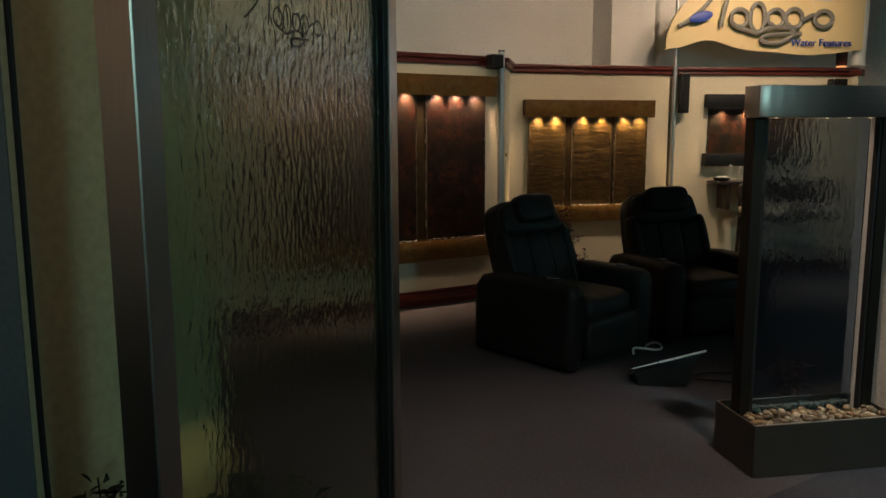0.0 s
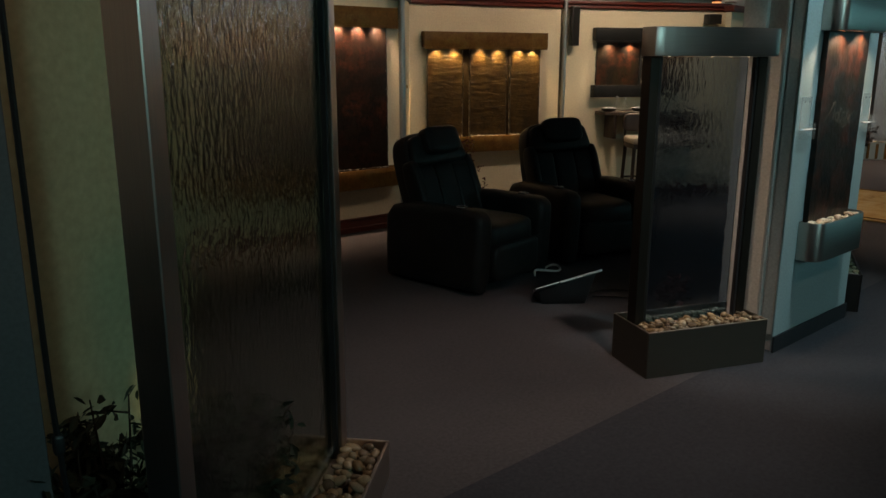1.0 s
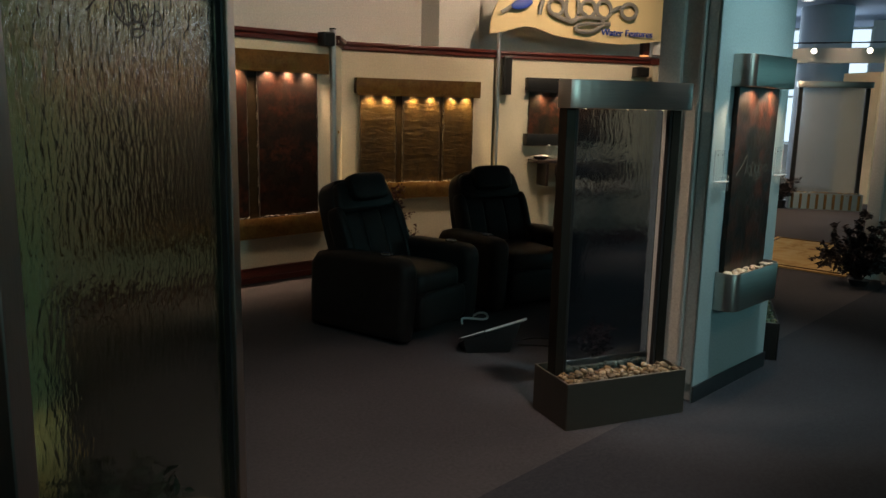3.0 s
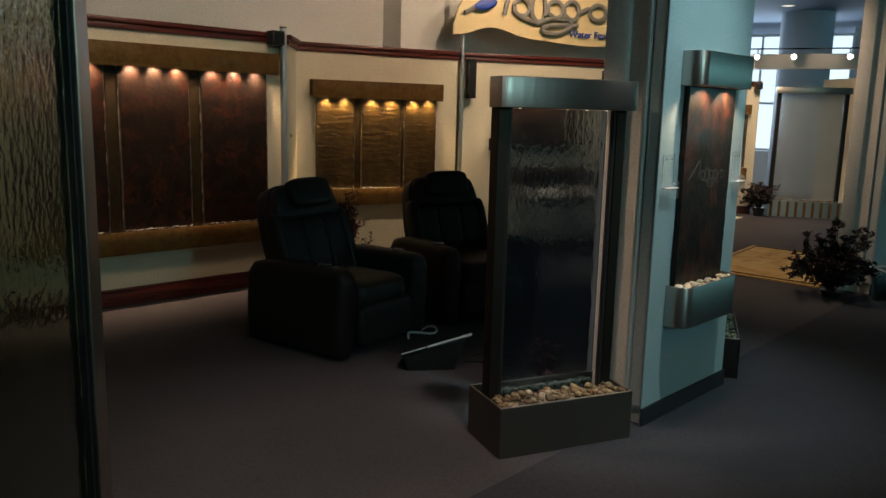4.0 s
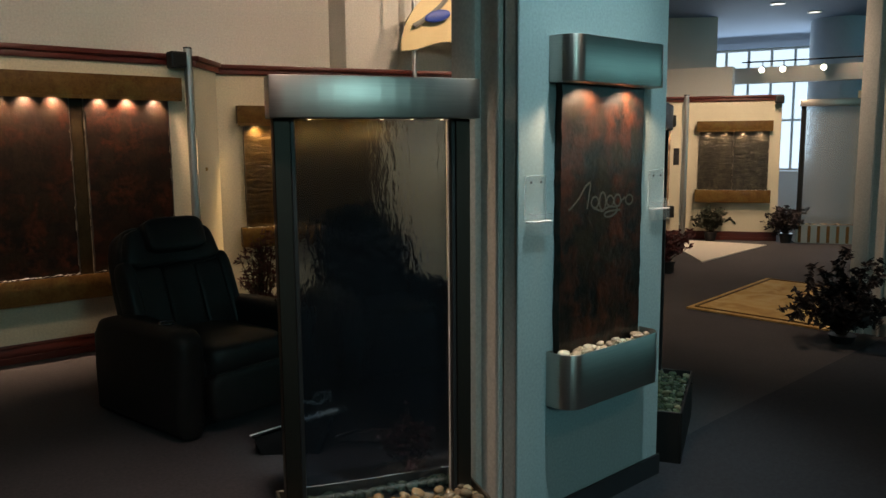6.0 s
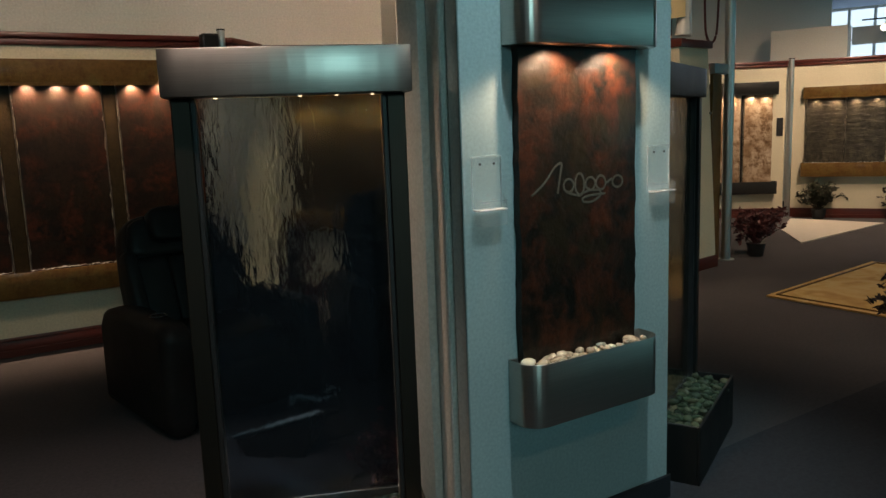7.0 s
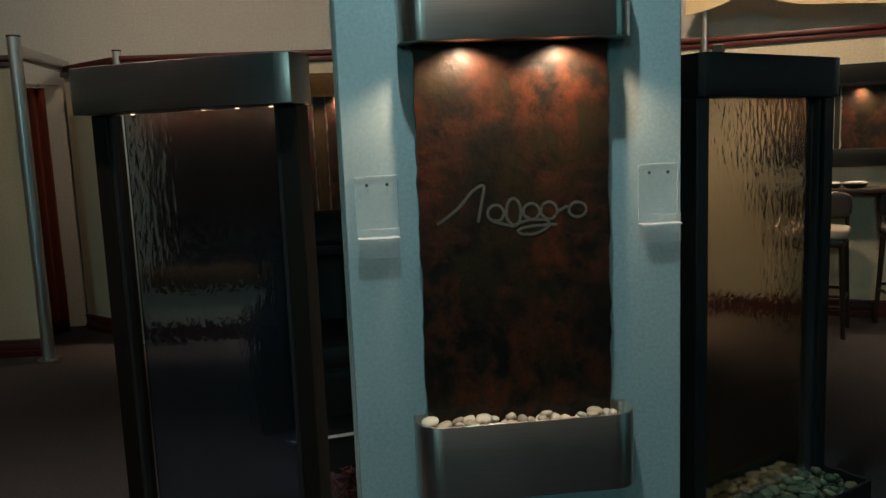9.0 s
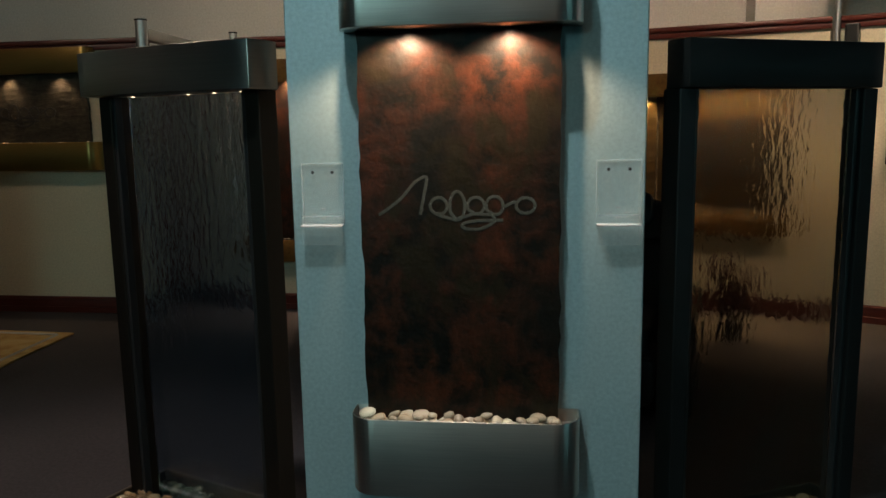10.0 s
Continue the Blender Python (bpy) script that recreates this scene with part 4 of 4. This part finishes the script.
# things hanging over the leaning panel
solo("hanging_pipe", tube([(8.36, 6.06, 2.24), (8.38, 6.06, 2.5), (8.42, 6.06, 2.9), (8.43, 6.06, 3.35)], [0.075, 0.06, 0.055, 0.055], 16), "plastic_white", "white plastic pipe standing on the panel cap", "pipe")
rope = thing("hanging_rope", "brown rope loop hanging over the leaning panel", "rope", pose(8.70, 6.02, 0))
part("loop", scribble([(-0.10, 0, 3.6), (-0.10, 0, 2.8), (-0.085, 0, 2.35), (-0.05, 0, 2.215), (0, 0, 2.185), (0.05, 0, 2.215), (0.085, 0, 2.35), (0.10, 0, 2.8), (0.10, 0, 3.6)], 0.012), "mahogany", rope)


# ---- curtain ----
bm = bmesh.new()
rows = []
for z in [2.03 * k / 12 + 0.02 for k in range(13)]:
    rows.append([bm.verts.new((0.5 * i / 60 * (1 + 0.0 * z), 0.045 * math.sin(i * 0.62) * (1.15 - 0.2 * z), z)) for i in range(61)])
for a, b in zip(rows, rows[1:]):
    for i in range(60):
        bm.faces.new((a[i], a[i + 1], b[i + 1], b[i]))
cur = thing("curtain", "rust red gathered curtain hanging from a rail", "curtain", along((0.86, 7.12), (1.28, 7.57)))
ob = part("cloth", bm, "curtain", cur, smooth=80)
so = ob.modifiers.new("thickness", "SOLIDIFY")
so.thickness = 0.006
part("rail", tube([(-0.06, 0, 2.07), (0.62, 0, 2.07)], 0.012, 10), "chrome", cur)
for k in range(5):
    x = 0.04 + 0.105 * k
    part("ring", tube([(x, 0.022 * math.cos(t), 2.062 + 0.022 * math.sin(t)) for t in (2 * math.pi * i / 12 for i in range(13))], 0.003, 5, None, False), "chrome", cur)


# ---- speakers ----
def speaker(m, w, d, h, label):
    s = thing("speaker", label, "loudspeaker", m, group="wall speakers")
    part("cabinet", box(-w / 2, w / 2, -d, 0, -h, 0, 0.008, 2), "black_plastic", s)
    part("grille", box(-w / 2 + 0.01, w / 2 - 0.01, -d - 0.006, -d - 0.0005, -h + 0.012, -0.012, 0.004, 1), "black", s)
    part("bracket", box(-0.02, 0.02, 0.0005, 0.035, -h * 0.6, -h * 0.4, 0.003, 1), "black_plastic", s)


speaker(pose(4.19, 6.955, 2.235), 0.12, 0.11, 0.12, "small black speaker at the top of the display wall")
speaker(along(C0, C1) @ pose(0.10, -0.037, 2.16), 0.09, 0.09, 0.42, "tall slim black speaker beside the pole")
speaker(along(C0, C1) @ pose(1.80, -0.037, 2.10), 0.17, 0.11, 0.11, "small black speaker under the cap rail")
speaker(along(G0, G1) @ pose(1.36, -0.037, 2.2), 0.12, 0.11, 0.11, "small black speaker on the end display wall")


# ---- hanging sign ----
sg = thing("hanging_sign", "wavy honey cream sign board with pewter script and blue lettering", "sign", along((6.50, 6.86), (8.32, 5.99)))
n = 48
SPAN = [-0.15 + 2.16 * k / n for k in range(n + 1)]
top = [(u, 2.42 + 0.66 * math.sqrt(max(0.0, 1 - ((min(u, 0.62) - 0.62) / 0.775) ** 2)) - 0.185 * (0.5 - 0.5 * math.cos(math.pi * min(1.0, max(0.0, (u - 0.62) / 0.96)))) + 0.17 * max(0.0, (u - 1.58) / 0.43) ** 1.6) for u in SPAN]
bot = [(u, 2.39 + 0.10 * math.exp(-((u - 0.30) / 0.26) ** 2) - 0.045 * math.exp(-((u - 1.42) / 0.42) ** 2) + 0.06 * max(0.0, u - 1.7)) for u in SPAN]
bm = bmesh.new()
fr = [bm.verts.new((u, 0, z)) for u, z in bot] + [bm.verts.new((u, 0, z)) for u, z in reversed(top)]
fc = bm.faces.new(fr)
rr = bmesh.ops.extrude_face_region(bm, geom=[fc])
bmesh.ops.translate(bm, verts=[g for g in rr["geom"] if isinstance(g, bmesh.types.BMVert)], vec=(0, 0.03, 0))
part("board", bm, "sign_board", sg, smooth=None)
part("script_mark", flourish(1.80, -0.04, 2.62, -0.045, 0.024, 0.6), "sign_grey", sg, "raised pewter script mark")
bm = cushion(0.26, 0.03, 0.11, 1.0, 20, 8, at=(0, 0, 0))
part("blue_mark", bm, "sign_blue", sg, "blue drop shaped mark", pose(0.19, -0.06, 2.715, 0, -14))
cu = bpy.data.curves.new("words", "FONT")
cu.body, cu.size, cu.extrude, cu.align_x = "Water Features", 0.105, 0.008, "LEFT"
tmp = bpy.data.objects.new("words_tmp", cu)
scene.collection.objects.link(tmp)
bpy.context.view_layer.update()
me = bpy.data.meshes.new_from_object(tmp.evaluated_get(bpy.context.evaluated_depsgraph_get()))
bpy.data.objects.remove(tmp)
me.materials.clear()
me.materials.append(M["sign_blue"])
o = new("lettering", me)
o.parent = sg
o.matrix_local = pose(1.19, -0.03, 2.435, 90)
tagged(o, "blue lettering Water Features")
for u in (0.25, 1.85):
    part("hanger", tube([(u, 0.015, 2.72), (u, 0.015, CEIL - 0.001)], 0.004, 6), "pipe", sg)


# ---- upright lamp at the end of the cap rail ----
ul = thing("rail_lamp", "dark mahogany box lamp with an orange glow on the cap rail", "lamp", along(C0, C1) @ pose(1.90, 0.02, TOP + 0.0855))
part("box", box(-0.045, 0.045, -0.04, 0.04, 0.022, 0.39, 0.006), "mahogany", ul)
part("lamp_lens", box(-0.04, 0.04, -0.036, 0.036, 0.004, 0.0215, 0.004, 1), "ember", ul, "glowing orange base")
part("foot", box(-0.045, 0.045, -0.04, 0.04, 0, 0.0038), "mahogany", ul, smooth=None)


# ---- bar shelf, stools and small things ----
CM = along(C0, C1)
sh = thing("bar_shelf", "dark wooden bar height shelf on the wall with small items", "shelf", CM @ pose(0.42, 0, 0))
part("top", box(0, 1.35, -0.30, -0.024, 0.985, 1.02, 0.006), "dark_wood", sh)
for x in (0.12, 1.2):
    part("bracket", box(x, x + 0.04, -0.27, -0.024, 0.72, 0.984, 0.005), "dark_wood", sh)


def bottle(x, y, h, mat, label):
    o = thing("bottle", label, "bottle", CM @ pose(x, y, 1.0205), group="bottles on the shelf")
    part("body", tube([(0, 0, 0), (0, 0, h * 0.6), (0, 0, h * 0.78), (0, 0, h)], [0.032, 0.032, 0.013, 0.012], 14), mat, o)
    part("cap", cylinder(0, 0, h + 0.0005, h + 0.02, 0.014, 12), "plastic_white", o)


bottle(0.62, -0.16, 0.15, "acrylic", "clear plastic water bottle on the bar shelf")
bottle(0.74, -0.12, 0.13, "acrylic", "clear plastic water bottle on the bar shelf")
for k, x in enumerate((0.52, 0.9, 1.08)):
    dsh = thing("serving_dish", "dark dish with pale leaflets on the bar shelf", "dish", CM @ pose(x, -0.17, 1.0205), group="dishes")
    part("bowl", tube([(0, 0, 0), (0, 0, 0.012), (0, 0, 0.035)], [0.05, 0.075, 0.09], 18), "black_plastic", dsh)
    for i in range(3):
        part("leaflet", box(-0.07, 0.07, -0.045, 0.045, 0.036 + i * 0.004, 0.039 + i * 0.004), "paper", dsh, "white leaflet", pose(0, 0, 0, 0, 0, 25 * i), None)


def bar_stool(m):
    s = thing("bar_stool", "dark wooden bar stool with a beige seat", "bar stool", m, group="bar stools")
    part("seat", cushion(0.42, 0.40, 0.08, 0.35, at=(0, 0, 0.735)), "cushion", s, "beige upholstered seat", smooth=60)
    part("apron", box(-0.19, 0.19, -0.18, 0.18, 0.645, 0.70, 0.006), "dark_wood", s)
    for sx in (-1, 1):
        for sy in (-1, 1):
            part("leg", tube([(sx * 0.175, sy * 0.165, 0.66), (sx * 0.20, sy * 0.19, 0.0)], [0.022, 0.017], 8), "dark_wood", s)
        part("rung", tube([(sx * 0.19, -0.18, 0.26), (sx * 0.19, 0.18, 0.26)], 0.012, 6), "dark_wood", s)
    for sy, z in ((-1, 0.22), (1, 0.30), (-1, 0.30)):
        part("rung", tube([(-0.19, sy * 0.18, z), (0.19, sy * 0.18, z)], 0.012, 6), "dark_wood", s)
    part("back_cushion", cushion(0.42, 0.07, 0.20, 0.45, at=(0, 0.19, 0.91)), "bag", s, "brown leather back cushion", smooth=60)
    for sx in (-1, 1):
        part("back_post", tube([(sx * 0.18, 0.185, 0.68), (sx * 0.18, 0.20, 0.98)], 0.015, 8), "dark_wood", s)
    return s


bar_stool(CM @ pose(1.48, -0.34, 0, 0, 0, 14))
bar_stool(CM @ pose(0.80, -0.55, 0, 0, 0, -10))
hb = thing("handbag", "brown leather bag with a small metal clasp resting on the stool", "bag", CM @ pose(1.46, -0.40, 0.776, 0, 0, 12))
part("body", cushion(0.36, 0.11, 0.20, 0.5, at=(0, 0, 0.10)), "bag", hb, smooth=60)
part("clasp", cushion(0.05, 0.01, 0.018, 0.8, 12, 6, at=(0, -0.057, 0.125)), "chrome", hb)


# ---- floor monitor wedge with cables ----
fm = thing("floor_monitor", "black wedge floor monitor tipped sideways with a pale front edge", "floor monitor", pose(3.616, 4.20, 0, 0, 0, -36))
bm = bmesh.new()
near = [bm.verts.new(p) for p in ((-0.17, 0.03, 0.0), (0.12, 0.03, 0.0), (0.185, 0.012, 0.215), (-0.20, 0.012, 0.095))]
far = [bm.verts.new(p) for p in ((-0.17, 0.20, 0.0), (0.12, 0.20, 0.0), (0.185, 0.22, 0.135), (-0.20, 0.22, 0.012))]
bm.faces.new(near)
bm.faces.new(far[::-1])
for k in range(4):
    bm.faces.new((near[(k + 1) % 4], near[k], far[k], far[(k + 1) % 4]))
bmesh.ops.bevel(bm, geom=list(bm.edges), offset=0.006, segments=2, profile=0.5, affect="EDGES")
part("housing", bm, "black_plastic", fm)
tip = pose(0, 0, 0.178, -20, -16, 0)
part("panel", box(-0.225, 0.225, 0.0, 0.26, -0.010, 0.006, 0.003), "black_plastic", fm, "flat sloping screen panel", tip)
part("edge_trim", box(-0.06, 0.226, -0.006, -0.0005, -0.009, 0.006, 0.002, 1), "plastic_white", fm, "pale trim along the panel edge", tip)
part("edge_trim", box(-0.224, -0.066, -0.006, -0.0005, -0.004, 0.004, 0.002, 1), "plastic_white", fm, "narrow pale trim", tip)


def cable(pts, r, mat, label):
    o = solo("cable", scribble(pts, r, 6), mat, label, "cable", group="floor cables")
    return o


cable([(3.911, 4.79, 0.02), (3.925, 4.80, 0.06), (3.985, 4.75, 0.06), (4.044, 4.70, 0.055), (4.125, 4.735, 0.05), (4.19, 4.825, 0.05), (4.18, 4.885, 0.04), (4.15, 4.92, 0.01)], 0.0085, "plastic_white", "white power cable looped above the carpet")
cable([(3.88, 4.22, 0.008), (4.0, 4.1, 0.008), (4.05, 3.95, 0.008), (3.95, 3.85, 0.008), (3.8, 3.8, 0.008), (3.72, 3.6, 0.008), (3.62, 3.36, 0.008)], 0.006, "black_plastic", "black cable lying on the carpet")
cable([(3.9, 4.28, 0.008), (4.1, 4.25, 0.008), (4.2, 4.05, 0.008), (4.05, 3.9, 0.008), (3.9, 3.7, 0.008), (3.75, 3.45, 0.008)], 0.006, "black_plastic", "black cable curling across the carpet")
cable([(0.19, 2.70, 2.6), (0.188, 2.705, 1.8), (0.186, 2.702, 1.0), (0.19, 2.70, 0.74), (0.20, 2.695, 0.4), (0.185, 2.70, 0.01)], 0.007, "black_plastic", "black cable hanging down the column edge")
sw = solo("cable_switch", cushion(0.026, 0.022, 0.05, 0.5, 14, 8), "black_plastic", "small black inline switch on the cable", "switch", pose(0.19, 2.70, 0.74))


# ---- plants ----
def plant(label, m, height, spread, leaf_mat, count, seed, leaf=0.035, pot=0.10, pot_h=0.14, twiggy=0.0):
    rnd = random.Random(seed)
    p = thing("potted_plant", label, "plant", m, group="potted plants")
    part("pot", tube([(0, 0, 0), (0, 0, pot_h)], [pot * 0.75, pot], 16), "black_plastic", p, "dark plant pot")
    stems, leaves = bmesh.new(), bmesh.new()
    tips = []
    for i in range(30):
        a, k = rnd.uniform(0, 2 * math.pi), rnd.random() ** 0.7
        reach = spread * k
        h = height * (0.55 + 0.45 * math.sqrt(max(0.0, 1 - k * k))) * rnd.uniform(0.75, 1.08)
        if twiggy and rnd.random() < 0.25:
            h *= 1 + twiggy
        pts = []
        for t in (0, 0.35, 0.7, 1.0):
            pts.append(Vector((math.cos(a) * reach * t ** 1.3 + rnd.uniform(-0.02, 0.02), math.sin(a) * reach * t ** 1.3 + rnd.uniform(-0.02, 0.02), pot_h * 0.8 + (h - pot_h * 0.8) * t)))
        tube(pts, [0.006, 0.005, 0.004, 0.002], 5, stems)
        for b in range(5):
            t = rnd.uniform(0.25, 0.95)
            i0 = min(2, int(t * 3))
            base = pts[i0].lerp(pts[i0 + 1], t * 3 - i0)
            tip = base + Vector((rnd.uniform(-1, 1), rnd.uniform(-1, 1), rnd.uniform(-0.3, 0.9))) * spread * 0.36
            tube([base, tip], [0.003, 0.0015], 4, stems)
            tips.append((base, tip))
        tips.append((pts[1], pts[3]))
    for i in range(count):
        b0, b1 = rnd.choice(tips)
        c = b0.lerp(b1, rnd.uniform(0.25, 1.05)) + Vector((rnd.gauss(0, 0.012), rnd.gauss(0, 0.012), rnd.gauss(0, 0.012)))
        if c.z < 0.02:
            continue
        s = leaf * rnd.uniform(0.55, 1.3)
        rot = Euler((rnd.uniform(-1.2, 1.2), rnd.uniform(-1.2, 1.2), rnd.uniform(0, 6.3))).to_matrix()
        v = [leaves.verts.new(c + rot @ Vector(q) * s) for q in ((0, -1, 0), (0.36, -0.2, 0.10), (0.30, 0.5, 0.06), (0, 1, -0.08), (-0.30, 0.5, 0.06), (-0.36, -0.2, 0.10))]
        leaves.faces.new((v[0], v[1], v[2], v[3]))
        leaves.faces.new((v[0], v[3], v[4], v[5]))
    part("stem", stems, "stem", p)
    o = part("foliage", leaves, leaf_mat, p, "", None, None)
    return p


plant("dark purple leaved plant on the carpet beside the column", pose(7.85, 3.40, 0), 0.52, 0.40, "leaf_brown", 4200, 5, 0.032, 0.10, 0.06, twiggy=0.45)
plant("plum red bushy plant at the far display", pose(9.62, 6.15, 0), 0.50, 0.34, "leaf_plum", 1100, 6, 0.035)
plant("dark green bushy plant before the end display wall", pose(12.72, 7.45, 0), 0.52, 0.34, "leaf_dark", 900, 7, 0.04)
plant("dark purple bushy plant beside the tall glass panel", pose(13.32, 6.55, 0), 0.55, 0.36, "leaf_brown", 1000, 8, 0.04)
plant("reddish twiggy plant between the recliners", pose(4.60, 6.45, 0), 0.78, 0.27, "leaf_plum", 1500, 9, 0.020, twiggy=0.3)
plant("red leaved plant behind the recliner", pose(5.75, 6.35, 0), 0.58, 0.22, "leaf_plum", 700, 10, 0.028)
plant("red leaved low plant behind the steel water panel", pose(3.83, 3.55, 0), 0.36, 0.13, "leaf_plum", 420, 12, 0.022, 0.06, 0.10)
plant("dark leafy plant behind the tall green glass", pose(0.72, 3.02, 0), 0.60, 0.22, "leaf_dark", 1500, 11, 0.03)
plant("dark leafy plant beside the wall wing", pose(0.30, 2.80, 0), 0.74, 0.25, "leaf_dark", 2400, 13, 0.024, 0.06, 0.10)

# ---- waste bin ----
wb = thing("waste_bin", "translucent grey plastic waste bin with a pale liner", "waste bin", pose(8.17, 3.05, 0))
part("shell", tube([(0, 0, 0), (0, 0, 0.27)], [0.10, 0.135], 22), "bin", wb)
part("liner_rim", tube([(0.138 * math.cos(t), 0.138 * math.sin(t), 0.272 + 0.008 * math.sin(5 * t)) for t in (2 * math.pi * k / 26 for k in range(27))], 0.010, 6, None, False), "plastic_white", wb, "crumpled pale bin liner")


# ---- rugs ----
def rug(label, pts, mat, border=None, name="rug"):
    o = thing(name, label, "rug", pose(*pts[0], 0.004), group="rugs")
    x0, y0 = pts[0]
    part("rug_body", prism([(x - x0, y - y0) for x, y in pts], 0, 0.012), mat, o, smooth=None)
    if border:
        c = [sum(p[i] for p in pts) / 4 for i in (0, 1)]
        inner = [(c[0] + (x - c[0]) * 0.93 - x0, c[1] + (y - c[1]) * 0.90 - y0) for x, y in pts]
        bm = bmesh.new()
        for a, b in zip(inner, inner[1:] + inner[:1]):
            tube([(a[0], a[1], 0.0125), (b[0], b[1], 0.0125)], 0.012, 5, bm)
        part("border_line", bm, border, o)
    return o


rug("golden rug with reddish flower motifs on the carpet", [(8.05, 4.87), (8.12, 3.62), (10.15, 3.95), (10.07, 5.15)], "rug", "bronze")
rug("ivory mat before the end display wall", [(10.63, 6.30), (12.78, 6.56), (12.42, 7.68), (11.4, 7.1)], "mat")
rug("golden rug beside the brass fountain", [(0.98, 6.05), (-1.4, 6.15), (-1.5, 4.6), (1.05, 4.4)], "rug", "mat")


# ---- far end: soffit, track lamps, windows, downlights ----
S0, S1 = (14.75, 10.1), (16.2, 6.5)
SM = along(S0, S1)
solo("wall_soffit_block", box(0, run_length((13.6, 8.94), (14.02, 7.93)), 0, 0.3, 2.2, 2.77), "white_wall", "white boxed soffit above the far displays", "soffit", along((13.6, 8.94), (14.02, 7.93)), kind="structure", smooth=None)
solo("wall_soffit_band", box(1.55, 6.2, 0, 0.2, 2.58, 2.86), "white_wall", "white soffit band carrying track lamps", "soffit", SM, kind="structure", smooth=None)


def track_lamp(u):
    t = thing("track_lamp", "lit white cylinder track lamp on the soffit band", "track lamp", SM @ pose(u, -0.10, 2.84), group="track lamps")
    part("stem", cylinder(0, 0.03, 0.0, 0.10, 0.012, 8), "plastic_white", t)
    part("can", tube([(0, 0.06, -0.01), (0, -0.12, -0.05)], [0.05, 0.065], 14), "plastic_white", t)
    part("lamp_lens", tube([(0, -0.121, -0.0503), (0, -0.127, -0.0515)], 0.044, 14), "track_lens", t, "lit lens")


for u in (2.05, 2.4, 3.05, 4.0):
    track_lamp(u)
solo("light_track", box(1.7, 4.4, -0.09, -0.05, 2.94, 2.965, 0.003, 1), "black", "black lighting track on the soffit", "lighting track", SM)
for u in (2.2, 2.8, 3.6):
    e = SM @ Vector((u, -0.5, 3.0))
    spot_lamp("track_spot", e, SM @ Vector((u, 0.0, 2.66)), 5, SOFT_WARM, 80, 0.8, 0.03)
wall("wall_end_screen", (15.70, 6.60), (15.30, 5.83), 0, 2.36, "cream", "cream painted screen wall behind the far water panel", 0.08)
rc = thing("round_column", "pale blue grey round column behind the far water panel", "column", pose(17.00, 7.52, 0), group="showroom columns")
part("shaft", tube([(0, 0, 0.0), (0, 0, CEIL - 0.002)], 0.50, 40), "column_blue", rc)
part("skirting", tube([(0, 0, 0.0), (0, 0, 0.1)], 0.512, 40), "dark_base", rc)
V0, V1 = (18.2, 11.6), (19.9, 7.6)
VM = along(V0, V1)
vw = thing("window_2", "tall glazed window wall with slim white mullions", "window", VM, kind="structure")
L = run_length(V0, V1)
for k in range(10):
    u = L * k / 9
    part("mullion", box(u - 0.026, u + 0.026, -0.05, 0.05, 0.9, 3.6, 0.005, 1), "white_trim", vw)
for z in (0.9, 2.0, 2.95, 3.58):
    part("transom", box(-0.05, L + 0.05, -0.049, 0.049, z - 0.026, z + 0.026, 0.005, 1), "white_trim", vw)
wall("wall_east_low", (V0[0], V0[1]), (V1[0], V1[1]), 0, 0.86, "white_wall", "low wall under the window wall", 0.1)
wall("wall_east_right", (19.9, 7.6), (23.0, -4.8), 0, CEIL, "grey_blue", "grey blue wall beside the window wall", 0.1)
wall("wall_east_left", (14.6, 13.9), (18.2, 11.6), 0, CEIL, "white_wall", "off-white wall beside the window wall", 0.1)
wall("wall_north_end", (8.9, 12.0), (18.4, 12.0), 0, CEIL, "white_wall", "off-white end wall", 0.1)
solo("backdrop_east", box(-2.5, L + 3, 1.6, 1.62, 0.0, 5.0), "day", "bright overcast sky beyond the window wall", "backdrop", VM, kind="structure", smooth=None)


def downlight(x, y):
    d = thing("downlight", "recessed round downlight in the blue ceiling", "downlight", pose(x, y, CEIL), group="downlights")
    part("rim", tube([(0.11 * math.cos(t), 0.11 * math.sin(t), -0.006) for t in (2 * math.pi * k / 20 for k in range(21))], 0.014, 6, None, False), "plastic_white", d)
    part("lamp_lens", cylinder(0, 0, -0.006, -0.0015, 0.10, 20), "down_lens", d)


for x, y in ((13.2, 7.3), (14.4, 7.4), (15.7, 7.4), (13.0, 5.2), (15.0, 5.0)):
    downlight(x, y)


# ---- small wall fittings ----
def wall_box(m, w, h, mat, label):
    b = thing("wall_switch", label, "switch", m, group="wall switches")
    part("plate", box(-w / 2, w / 2, -0.012, -0.0005, -h / 2, h / 2, 0.003, 1), mat, b)
    part("rocker", box(-w / 5, w / 5, -0.018, -0.0125, -h / 4, h / 4, 0.002, 1), mat, b)


wall_box(along(F0, F1) @ pose(0.18, 0, 1.33), 0.03, 0.03, "brass", "tiny brass switch on the folded panel")
wall_box(along(D0, D1) @ pose(1.70, 0, 1.30), 0.09, 0.26, "black_plastic", "dark control box on the far display wall")
wall_box(pose(8.33, 3.2, 1.42), 0.05, 0.16, "black_plastic", "black control box on the column")
